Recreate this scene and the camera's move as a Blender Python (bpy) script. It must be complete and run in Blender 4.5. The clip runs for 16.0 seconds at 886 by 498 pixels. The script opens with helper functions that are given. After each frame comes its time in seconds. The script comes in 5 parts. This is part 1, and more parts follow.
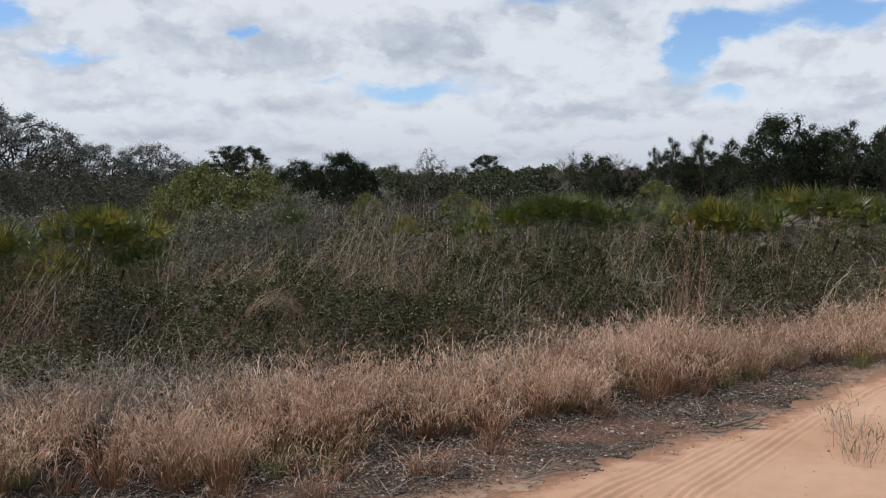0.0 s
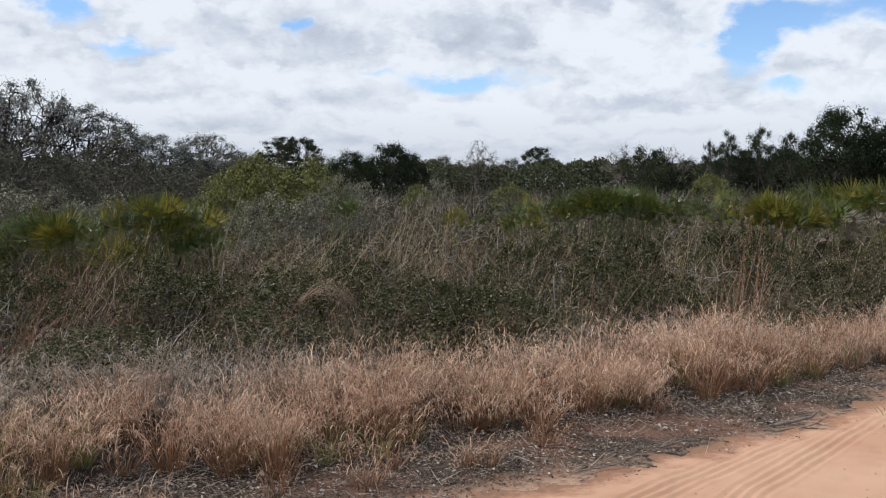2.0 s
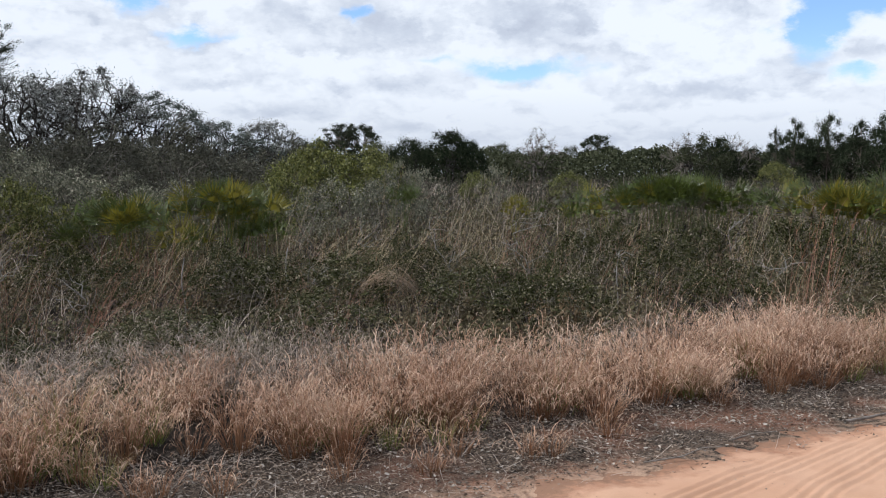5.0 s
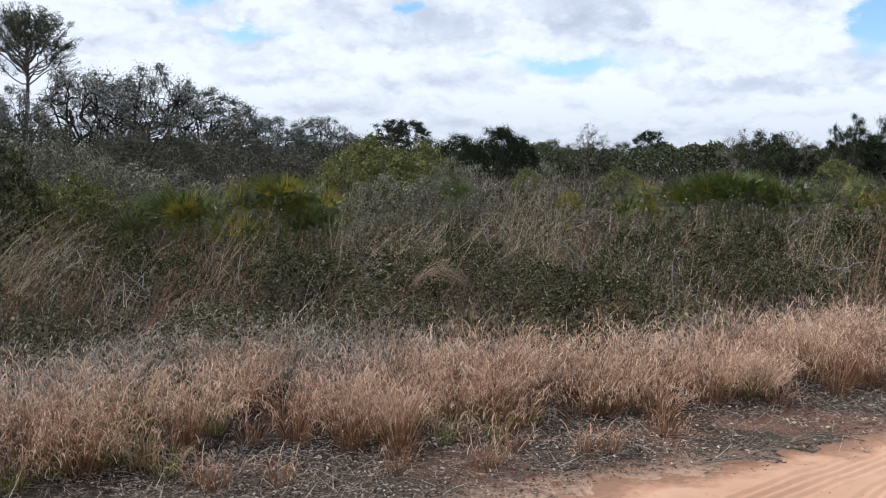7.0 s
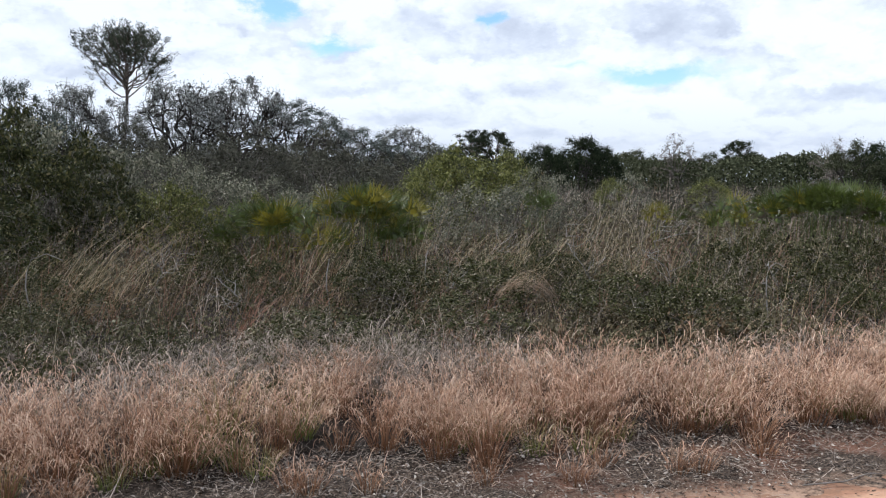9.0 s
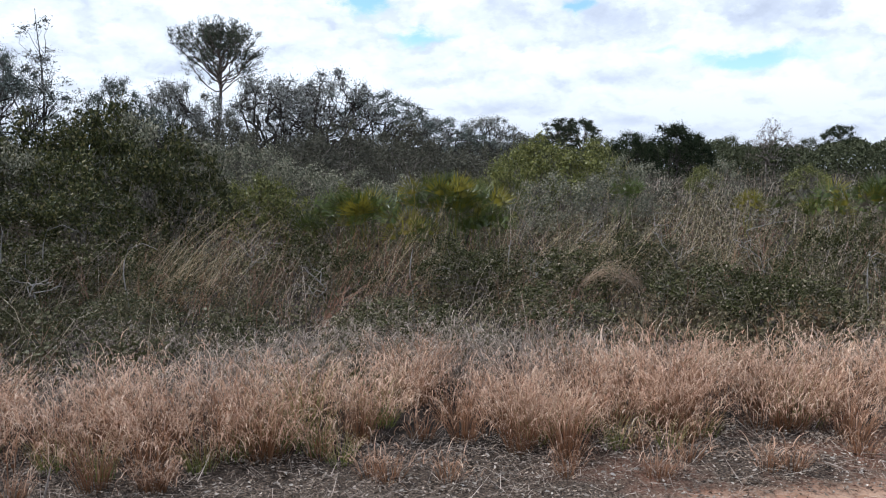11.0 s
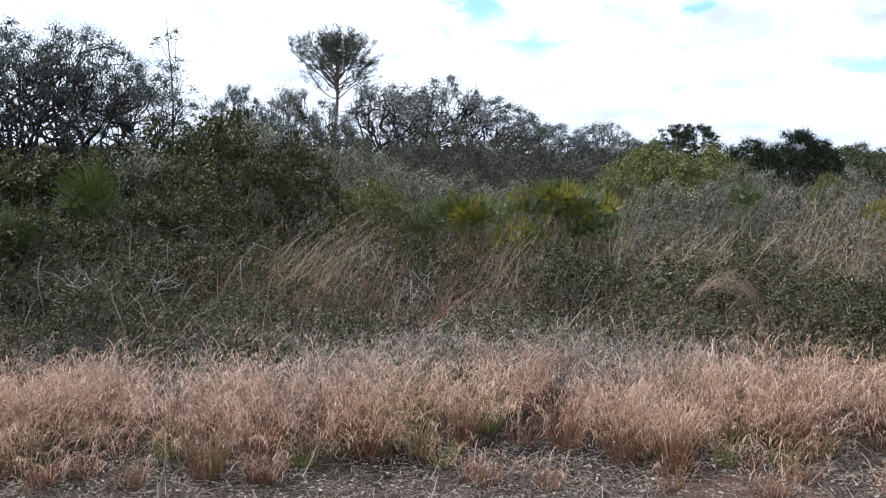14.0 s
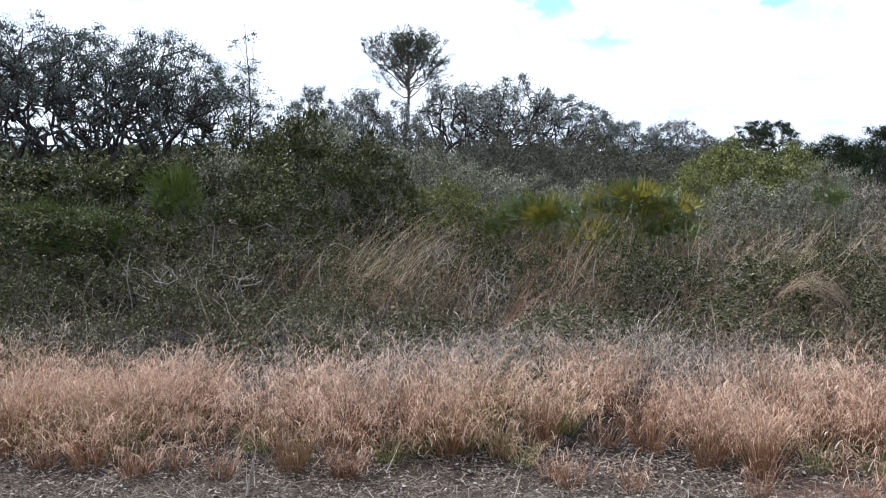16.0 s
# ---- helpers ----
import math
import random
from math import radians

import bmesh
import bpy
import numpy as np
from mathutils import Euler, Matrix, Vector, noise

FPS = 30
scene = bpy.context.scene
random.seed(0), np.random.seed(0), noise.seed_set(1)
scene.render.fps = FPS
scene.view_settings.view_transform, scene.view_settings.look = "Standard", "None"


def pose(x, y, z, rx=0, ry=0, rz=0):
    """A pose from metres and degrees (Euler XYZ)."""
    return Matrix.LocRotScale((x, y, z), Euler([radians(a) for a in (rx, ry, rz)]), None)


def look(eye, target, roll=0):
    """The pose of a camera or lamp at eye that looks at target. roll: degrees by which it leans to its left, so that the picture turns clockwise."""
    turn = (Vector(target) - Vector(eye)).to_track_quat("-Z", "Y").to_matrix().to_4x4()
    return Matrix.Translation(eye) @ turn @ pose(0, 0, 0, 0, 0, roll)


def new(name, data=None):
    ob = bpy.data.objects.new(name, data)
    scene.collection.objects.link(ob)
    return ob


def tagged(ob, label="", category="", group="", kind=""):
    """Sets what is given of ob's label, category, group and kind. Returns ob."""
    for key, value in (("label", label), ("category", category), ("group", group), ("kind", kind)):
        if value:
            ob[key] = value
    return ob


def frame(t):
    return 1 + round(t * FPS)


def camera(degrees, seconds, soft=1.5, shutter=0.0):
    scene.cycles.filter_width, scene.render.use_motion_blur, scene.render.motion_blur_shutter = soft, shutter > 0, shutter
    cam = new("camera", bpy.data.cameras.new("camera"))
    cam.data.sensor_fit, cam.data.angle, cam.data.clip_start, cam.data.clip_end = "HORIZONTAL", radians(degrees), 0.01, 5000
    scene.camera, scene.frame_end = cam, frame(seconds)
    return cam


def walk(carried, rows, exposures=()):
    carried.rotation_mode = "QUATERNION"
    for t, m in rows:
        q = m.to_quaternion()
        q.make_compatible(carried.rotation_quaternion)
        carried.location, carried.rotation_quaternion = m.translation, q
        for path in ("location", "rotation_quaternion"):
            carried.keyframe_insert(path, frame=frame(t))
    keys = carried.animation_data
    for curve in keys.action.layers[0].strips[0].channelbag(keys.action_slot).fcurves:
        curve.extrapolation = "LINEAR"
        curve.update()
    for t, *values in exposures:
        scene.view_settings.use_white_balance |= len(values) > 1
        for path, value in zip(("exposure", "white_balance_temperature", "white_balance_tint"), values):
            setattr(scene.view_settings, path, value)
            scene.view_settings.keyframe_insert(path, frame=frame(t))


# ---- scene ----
cam = camera(55.44, 16.0, 1.1)
PATH = [
    (0.0, pose(0.083, -0.067, 1.615, 86.261, 0.683, -31.853)),
    (0.5, pose(0.088, -0.058, 1.610, 85.827, 0.373, -30.764)),
    (1.0, pose(0.083, -0.055, 1.612, 85.906, 0.314, -30.299)),
    (1.5, pose(0.076, -0.047, 1.610, 85.779, 0.234, -29.295)),
    (2.0, pose(0.065, -0.049, 1.610, 85.751, 0.198, -28.456)),
    (2.5, pose(0.058, -0.043, 1.605, 85.464, 0.189, -27.712)),
    (3.0, pose(0.052, -0.035, 1.604, 85.222, 0.167, -26.691)),
    (3.5, pose(0.046, -0.031, 1.607, 85.260, -0.077, -26.344)),
    (4.0, pose(0.041, -0.026, 1.606, 85.192, -0.048, -25.644)),
    (4.2, pose(0.038, -0.024, 1.606, 85.130, -0.060, -25.440)),
    (6.3, pose(-0.007, -0.007, 1.605, 84.700, -0.370, -22.340)),
    (6.5, pose(-0.011, -0.006, 1.605, 84.755, -0.434, -21.880)),
    (7.0, pose(-0.023, -0.003, 1.604, 84.600, -0.343, -21.216)),
    (7.5, pose(-0.043, 0.003, 1.604, 84.725, -0.108, -20.962)),
    (8.0, pose(-0.063, 0.018, 1.598, 84.759, 0.422, -20.314)),
    (8.5, pose(-0.084, 0.031, 1.598, 84.815, 0.843, -18.547)),
    (9.0, pose(-0.068, 0.023, 1.601, 85.253, -0.484, -15.710)),
    (9.2, pose(-0.063, 0.024, 1.601, 84.660, -0.460, -15.120)),
    (11.3, pose(-0.020, 0.044, 1.595, 84.640, 0.100, -8.880)),
    (11.5, pose(-0.016, 0.044, 1.595, 84.693, 0.151, -8.253)),
    (12.0, pose(-0.003, 0.038, 1.595, 84.556, 0.329, -7.169)),
    (12.5, pose(0.005, 0.040, 1.593, 84.386, 0.162, -5.838)),
    (13.0, pose(0.012, 0.051, 1.594, 84.373, -0.388, -4.911)),
    (13.5, pose(0.000, 0.052, 1.592, 84.590, -0.744, -3.020)),
    (14.0, pose(0.003, 0.044, 1.593, 84.908, -0.326, -2.340)),
    (14.5, pose(-0.011, 0.041, 1.588, 84.430, -0.622, -1.546)),
    (15.0, pose(-0.034, 0.042, 1.587, 84.188, -0.163, -0.002)),
    (15.5, pose(-0.056, 0.038, 1.591, 84.525, -0.062, 1.391)),
    (16.0, pose(-0.072, 0.026, 1.596, 84.802, -0.184, 2.339)),
]
EXPOSURES = [(0.0, -0.5, 6250, 10), (2.0, -0.3, 6250, 10), (3.5, -0.2, 6230, 10), (6.5, -0.18, 6050, 10), (7.5, -0.03, 6030, 10), (9.0, 0.0, 6000, 10), (12.5, 0.18, 5810, 10), (16.0, 0.5, 5760, 9)]
walk(cam, PATH, EXPOSURES)

# ---------------------------------------------------------------- world and sun
SUN_AZ, SUN_EL = -62.0, 50.0        # degrees clockwise from +y, and above the horizon
SKY_STRENGTH = 0.15
CLOUD_LIGHT = 0.95
SUN_STRENGTH = 4.9


def toward(az, el):
    a, e = radians(az), radians(el)
    return Vector((math.cos(e) * math.sin(a), math.cos(e) * math.cos(a), math.sin(e)))


class Nodes:
    """Small shorthand for node trees."""

    def __init__(self, tree):
        self.t = tree
        tree.nodes.clear()

    def node(self, kind, **settings):
        n = self.t.nodes.new(kind)
        for k, v in settings.items():
            setattr(n, k, v)
        return n

    def put(self, socket, value):
        if isinstance(value, bpy.types.NodeSocket):
            self.t.links.new(value, socket)
        elif value is not None:
            socket.default_value = value

    def math(self, op, a, b=None, c=None, clamp=False):
        n = self.node("ShaderNodeMath", operation=op, use_clamp=clamp)
        for i, v in enumerate((a, b, c)):
            self.put(n.inputs[i], v)
        return n.outputs[0]

    def vmath(self, op, a, b=None):
        n = self.node("ShaderNodeVectorMath", operation=op)
        self.put(n.inputs[0], a)
        if b is not None:
            self.put(n.inputs[1], b)
        return n.outputs[0]

    def mix(self, fac, a, b, blend="MIX"):
        n = self.node("ShaderNodeMix", data_type="RGBA", blend_type=blend)
        self.put(n.inputs[0], fac)
        for s, v in ((n.inputs[6], a), (n.inputs[7], b)):
            self.put(s, (*v, 1.0) if isinstance(v, tuple) and len(v) == 3 else v)
        return n.outputs[2]

    def ramp(self, fac, stops):
        n = self.node("ShaderNodeValToRGB")
        el = n.color_ramp.elements
        while len(el) < len(stops):
            el.new(0.5)
        for e, (p, c) in zip(el, stops):
            e.position = p
            e.color = (*c, 1.0) if isinstance(c, tuple) else (c, c, c, 1.0)
        self.put(n.inputs[0], fac)
        return n.outputs[0]

    def noise(self, vec, scale, detail=4.0, rough=0.55, distortion=0.0, color=False):
        n = self.node("ShaderNodeTexNoise")
        self.put(n.inputs["Vector"], vec)
        n.inputs["Scale"].default_value = scale
        n.inputs["Detail"].default_value = detail
        n.inputs["Roughness"].default_value = rough
        n.inputs["Distortion"].default_value = distortion
        return n.outputs[1 if color else 0]


def build_world():
    world = bpy.data.worlds.new("sky")
    scene.world = world
    world.use_nodes = True
    k = Nodes(world.node_tree)
    d = k.node("ShaderNodeTexCoord").outputs["Generated"]
    sep = k.node("ShaderNodeSeparateXYZ")
    k.put(sep.inputs[0], k.vmath("NORMALIZE", d))
    x, y, z = sep.outputs
    zz = k.math("MAXIMUM", z, 0.0)
    low = k.math("ADD", zz, 0.10)
    flat = k.node("ShaderNodeCombineXYZ")
    k.put(flat.inputs[0], k.math("DIVIDE", x, low))
    k.put(flat.inputs[1], k.math("DIVIDE", y, low))
    k.put(flat.inputs[2], 3.7)
    az = k.math("MULTIPLY", k.math("ARCTAN2", x, y), 57.2958)
    el = k.math("MULTIPLY", k.math("ARCSINE", z), 57.2958)
    ang = k.node("ShaderNodeCombineXYZ")
    k.put(ang.inputs[0], k.math("MULTIPLY", az, 0.1))
    k.put(ang.inputs[1], k.math("MULTIPLY", el, 0.165))
    k.put(ang.inputs[2], 1.3)
    # warped angles, so that the gaps get ragged borders
    wob = k.noise(ang.outputs[0], 2.6, 6.0, 0.62, color=True)
    ws = k.node("ShaderNodeSeparateXYZ")
    k.put(ws.inputs[0], wob)
    azw = k.math("MULTIPLY_ADD", k.math("SUBTRACT", ws.outputs[0], 0.5), 7.0, az)
    elw = k.math("MULTIPLY_ADD", k.math("SUBTRACT", ws.outputs[1], 0.5), 2.6, el)

    def spots(rows):
        total = None
        for a, e, wa, we, amount in rows:
            u = k.math("DIVIDE", k.math("SUBTRACT", azw, a), wa)
            v = k.math("DIVIDE", k.math("SUBTRACT", elw, e), we)
            r2 = k.math("MULTIPLY_ADD", u, u, k.math("MULTIPLY", v, v))
            s = k.math("MULTIPLY", k.math("EXPONENT", k.math("MULTIPLY", r2, -1.0)), amount)
            total = s if total is None else k.math("ADD", total, s)
        return total

    # openings to the blue between the clouds
    gaps = spots([(30.1, 6.9, 4.2, 0.7, 1.0), (47.6, 8.6, 1.6, 1.7, 1.1), (50.3, 10.3, 3.0, 1.0, 1.1), (50.6, 6.0, 1.8, 0.6, 0.8),
                  (57.5, 10.6, 4.5, 1.0, 1.0), (7.8, 8.8, 2.8, 0.55, 0.8), (5.0, 10.9, 1.7, 1.0, 1.0), (18.9, 10.5, 1.5, 0.5, 0.9),
                  (24.0, 7.8, 1.5, 0.4, 0.5), (40.0, 13.5, 6.0, 1.2, 0.9), (12.0, 15.0, 6.0, 1.5, 0.9)])
    # grey bases of the thicker clouds
    greys = spots([(35.5, 10.9, 9.0, 1.7, 0.8), (42.5, 7.6, 5.0, 1.2, 0.7), (19.0, 6.0, 8.0, 1.2, 0.5), (54.0, 7.0, 6.0, 1.0, 0.55),
                   (44.0, 5.6, 5.0, 0.7, 0.5), (27.0, 4.3, 5.0, 0.6, 0.45), (13.0, 10.0, 3.0, 1.0, 0.3), (9.0, 6.3, 4.5, 1.0, 0.25),
                   (-13.0, 7.0, 4.5, 0.9, 0.6), (-2.0, 9.6, 5.0, 0.7, 0.5), (14.0, 8.2, 5.0, 0.8, 0.4), (-22.0, 10.0, 6.0, 1.0, 0.4), (17.0, 6.2, 4.0, 0.8, 0.3), (27.5, 9.6, 3.5, 0.8, 0.4), (57.0, 5.2, 6.0, 0.5, 0.5)])
    def puffs(vec):
        v = k.node("ShaderNodeTexVoronoi", feature="SMOOTH_F1")
        k.put(v.inputs["Vector"], k.vmath("ADD", vec, wob))
        v.inputs["Scale"].default_value, v.inputs["Detail"].default_value, v.inputs["Roughness"].default_value = 1.15, 2.5, 0.5
        v.inputs["Smoothness"].default_value = 0.35
        n = k.noise(vec, 1.35, 4.0, 0.48, 0.0)
        return k.math("ADD", k.math("MULTIPLY", n, 0.75), k.math("MULTIPLY", k.math("SUBTRACT", 0.62, v.outputs["Distance"]), 0.45))

    # cloud rows draw together towards the horizon
    rows = k.node("ShaderNodeCombineXYZ")
    k.put(rows.inputs[0], k.math("MULTIPLY", az, 0.115))
    k.put(rows.inputs[1], k.math("MULTIPLY", k.math("LOGARITHM", k.math("ADD", k.math("MAXIMUM", el, 0.0), 2.2), 2.718), 1.75))
    k.put(rows.inputs[2], 2.1)
    here = puffs(rows.outputs[0])
    above = puffs(k.vmath("ADD", rows.outputs[0], (0.03, 0.17, 0.0)))
    fine = k.noise(ang.outputs[0], 3.6, 7.0, 0.58, 0.1)
    wide = k.noise(flat.outputs[0], 0.55, 7.0, 0.58, 0.4)
    heap = k.node("ShaderNodeMapRange", interpolation_type="SMOOTHSTEP")
    k.put(heap.inputs[0], k.noise(ang.outputs[0], 2.1, 8.0, 0.54, 0.15))
    heap.inputs[1].default_value, heap.inputs[2].default_value = 0.40, 0.60
    grey = k.math("ADD", k.math("MULTIPLY", greys, 0.30), k.math("MULTIPLY", k.math("SUBTRACT", above, here), 2.0))
    grey = k.math("ADD", grey, k.math("MULTIPLY", k.math("SUBTRACT", 0.5, heap.outputs[0]), 0.12))
    grey = k.math("ADD", grey, k.math("MULTIPLY", k.math("SUBTRACT", fine, 0.5), 0.12))
    grey = k.math("ADD", grey, k.math("MULTIPLY", k.math("SUBTRACT", wide, 0.5), 0.3))
    # overhead, out of view, the clouds are greyed to cut the sky's fill light
    grey = k.math("ADD", grey, k.math("MULTIPLY", k.math("SUBTRACT", zz, 0.22), 3.2, clamp=True))
    cloud = k.ramp(k.math("ADD", grey, 0.05, clamp=True), [(0.0, (1.15, 1.195, 1.25)), (0.2, (1.02, 1.07, 1.145)), (0.45, (0.82, 0.88, 0.985)), (0.75, (0.69, 0.745, 0.86)), (1.0, (0.52, 0.575, 0.69))])
    # a pale haze low down
    cloud = k.mix(k.math("MULTIPLY", k.math("SUBTRACT", 1.0, k.math("DIVIDE", el, 5.5), clamp=True), 0.75), cloud, (0.685, 0.735, 0.835))
    # brighter round the veiled sun
    sd = k.node("ShaderNodeVectorMath", operation="DOT_PRODUCT")
    k.put(sd.inputs[0], k.vmath("NORMALIZE", d))
    sd.inputs[1].default_value = toward(SUN_AZ, SUN_EL)
    glow = k.math("MULTIPLY", k.math("POWER", k.math("MAXIMUM", sd.outputs["Value"], 0.0), 5.0), 0.08)
    # the clouds away from the sun are lit from the front
    side = k.math("MULTIPLY_ADD", k.math("MINIMUM", k.math("MAXIMUM", az, -5.0), 55.0), 0.0005, 0.935)
    lum = k.math("MULTIPLY", k.math("ADD", glow, CLOUD_LIGHT), side)
    cl = k.node("ShaderNodeVectorMath", operation="SCALE")
    k.put(cl.inputs[0], cloud)
    k.put(cl.inputs["Scale"], lum)
    sky = k.node("ShaderNodeTexSky", sky_type="NISHITA", sun_disc=False)
    sky.sun_elevation, sky.sun_rotation = radians(SUN_EL), radians(SUN_AZ)
    sky.dust_density, sky.air_density, sky.ozone_density = 0.1, 1.0, 2.5
    sk = k.node("ShaderNodeVectorMath", operation="SCALE")
    k.put(sk.inputs[0], k.mix(1.0, sky.outputs[0], (1.08, 1.16, 1.30), "MULTIPLY"))
    sk.inputs["Scale"].default_value = SKY_STRENGTH
    opening = k.node("ShaderNodeMapRange", interpolation_type="SMOOTHSTEP")
    k.put(opening.inputs[0], k.math("ADD", gaps, k.math("MULTIPLY", k.math("SUBTRACT", 0.5, fine), 0.9)))
    opening.inputs[1].default_value, opening.inputs[2].default_value = 0.15, 0.9
    both = k.mix(opening.outputs[0], cl.outputs[0], sk.outputs[0])
    bg = k.node("ShaderNodeBackground")
    k.put(bg.inputs[0], both)
    bg.inputs[1].default_value = 1.0
    k.put(k.node("ShaderNodeOutputWorld").inputs[0], bg.outputs[0])


build_world()
sun = new("sun", bpy.data.lights.new("sun", "SUN"))
sun.data.energy, sun.data.angle, sun.data.color = SUN_STRENGTH, radians(3), (1.0, 0.96, 0.915)
sun.matrix_world = look(toward(SUN_AZ, SUN_EL) * 60, (0, 0, 0))


# ---------------------------------------------------------------- materials
def material(name):
    m = bpy.data.materials.new(name)
    m.use_nodes = True
    return m, Nodes(m.node_tree)


def finish(k, color, rough=0.7, bump=None, strength=0.3, dist=0.01, translucent=0.0, spec=0.3, tcolor=None):
    p = k.node("ShaderNodeBsdfPrincipled")
    k.put(p.inputs["Base Color"], color)
    k.put(p.inputs["Roughness"], rough)
    p.inputs["Specular IOR Level"].default_value = spec
    if bump is not None:
        b = k.node("ShaderNodeBump")
        b.inputs["Strength"].default_value, b.inputs["Distance"].default_value = strength, dist
        k.put(b.inputs["Height"], bump)
        k.put(p.inputs["Normal"], b.outputs[0])
    out = p.outputs[0]
    if translucent:
        tr = k.node("ShaderNodeBsdfTranslucent")
        k.put(tr.inputs[0], tcolor if tcolor is not None else color)
        mx = k.node("ShaderNodeMixShader")
        mx.inputs[0].default_value = translucent
        k.t.links.new(out, mx.inputs[1])
        k.t.links.new(tr.outputs[0], mx.inputs[2])
        out = mx.outputs[0]
    k.put(k.node("ShaderNodeOutputMaterial").inputs[0], out)


def plant_material(name, stops, base=None, base_reach=0.5, rough=0.6, translucent=0.25, tones=None, vary=0.35, spec=0.3):
    """Leaves and blades: each piece takes its own colour from the stops; the foot of a blade may have its own colour; tones: colours
    from plant to plant."""
    m, k = material(name)
    isl = k.node("ShaderNodeNewGeometry").outputs["Random Per Island"]
    col = k.ramp(isl, stops)
    if tones:
        tone = k.node("ShaderNodeAttribute", attribute_name="tone").outputs["Fac"]
        col = k.mix(0.6, col, k.ramp(tone, tones))
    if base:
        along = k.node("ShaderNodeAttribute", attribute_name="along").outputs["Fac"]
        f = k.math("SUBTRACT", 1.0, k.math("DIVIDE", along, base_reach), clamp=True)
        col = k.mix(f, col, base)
    pos = k.node("ShaderNodeNewGeometry").outputs["Position"]
    n = k.noise(pos, 1.1, 3.0)
    val = k.math("MULTIPLY_ADD", k.math("SUBTRACT", n, 0.5), 2 * vary, 1.0)
    rnd = k.node("ShaderNodeObjectInfo").outputs["Random"]
    val = k.math("MULTIPLY", val, k.math("MULTIPLY_ADD", rnd, 0.24, 0.88))
    hsv = k.node("ShaderNodeHueSaturation")
    k.put(hsv.inputs["Value"], val)
    k.put(hsv.inputs["Color"], col)
    finish(k, hsv.outputs[0], rough, translucent=translucent, spec=spec)
    return m


def bark_material(name, dark, light, scale=9.0):
    m, k = material(name)
    co = k.node("ShaderNodeTexCoord").outputs["Object"]
    sq = k.vmath("MULTIPLY", co, (1.0, 1.0, 0.3))
    n = k.noise(sq, scale, 8.0, 0.65)
    big = k.noise(co, 1.6, 3.0)
    col = k.mix(k.ramp(k.math("ADD", k.math("MULTIPLY", n, 0.7), k.math("MULTIPLY", big, 0.3)), [(0.36, 0.0), (0.62, 1.0)]), dark, light)
    finish(k, col, 0.9, n, 0.8, 0.02, spec=0.15)
    return m


def sand_material():
    m, k = material("sand")
    pos = k.node("ShaderNodeNewGeometry").outputs["Position"]
    big = k.noise(pos, 0.8, 4.0)
    mid = k.noise(pos, 6.0, 5.0, 0.6)
    grain = k.noise(pos, 420.0, 2.0)
    col = k.mix(k.ramp(big, [(0.35, 0.0), (0.68, 1.0)]), (0.475, 0.278, 0.178), (0.565, 0.36, 0.245))
    col = k.mix(k.math("MULTIPLY", k.ramp(mid, [(0.5, 0.0), (0.72, 1.0)]), 0.4), col, (0.40, 0.225, 0.14))
    col = k.mix(k.math("MULTIPLY", k.ramp(grain, [(0.3, 1.0), (0.5, 0.0)]), 0.3), col, (0.34, 0.20, 0.13))
    rim = k.node("ShaderNodeAttribute", attribute_name="along").outputs["Fac"]
    crumb = k.noise(pos, 22.0, 7.0, 0.7)
    col = k.mix(k.math("MULTIPLY", k.ramp(k.math("ADD", k.math("MULTIPLY", rim, 0.5), k.math("MULTIPLY", mid, 0.6)), [(0.48, 0.0), (0.66, 1.0)]), 0.6), col, (0.27, 0.125, 0.072))
    soil = k.ramp(k.math("ADD", k.math("MULTIPLY", rim, 0.55), k.math("MULTIPLY", crumb, 0.7)), [(0.66, 0.0), (0.82, 1.0)])
    col = k.mix(k.math("MULTIPLY", soil, 0.5), col, (0.13, 0.085, 0.06))
    h = k.math("ADD", k.math("MULTIPLY", grain, 0.25), mid)
    finish(k, col, 0.95, h, 0.45, 0.015, spec=0.1)
    return m


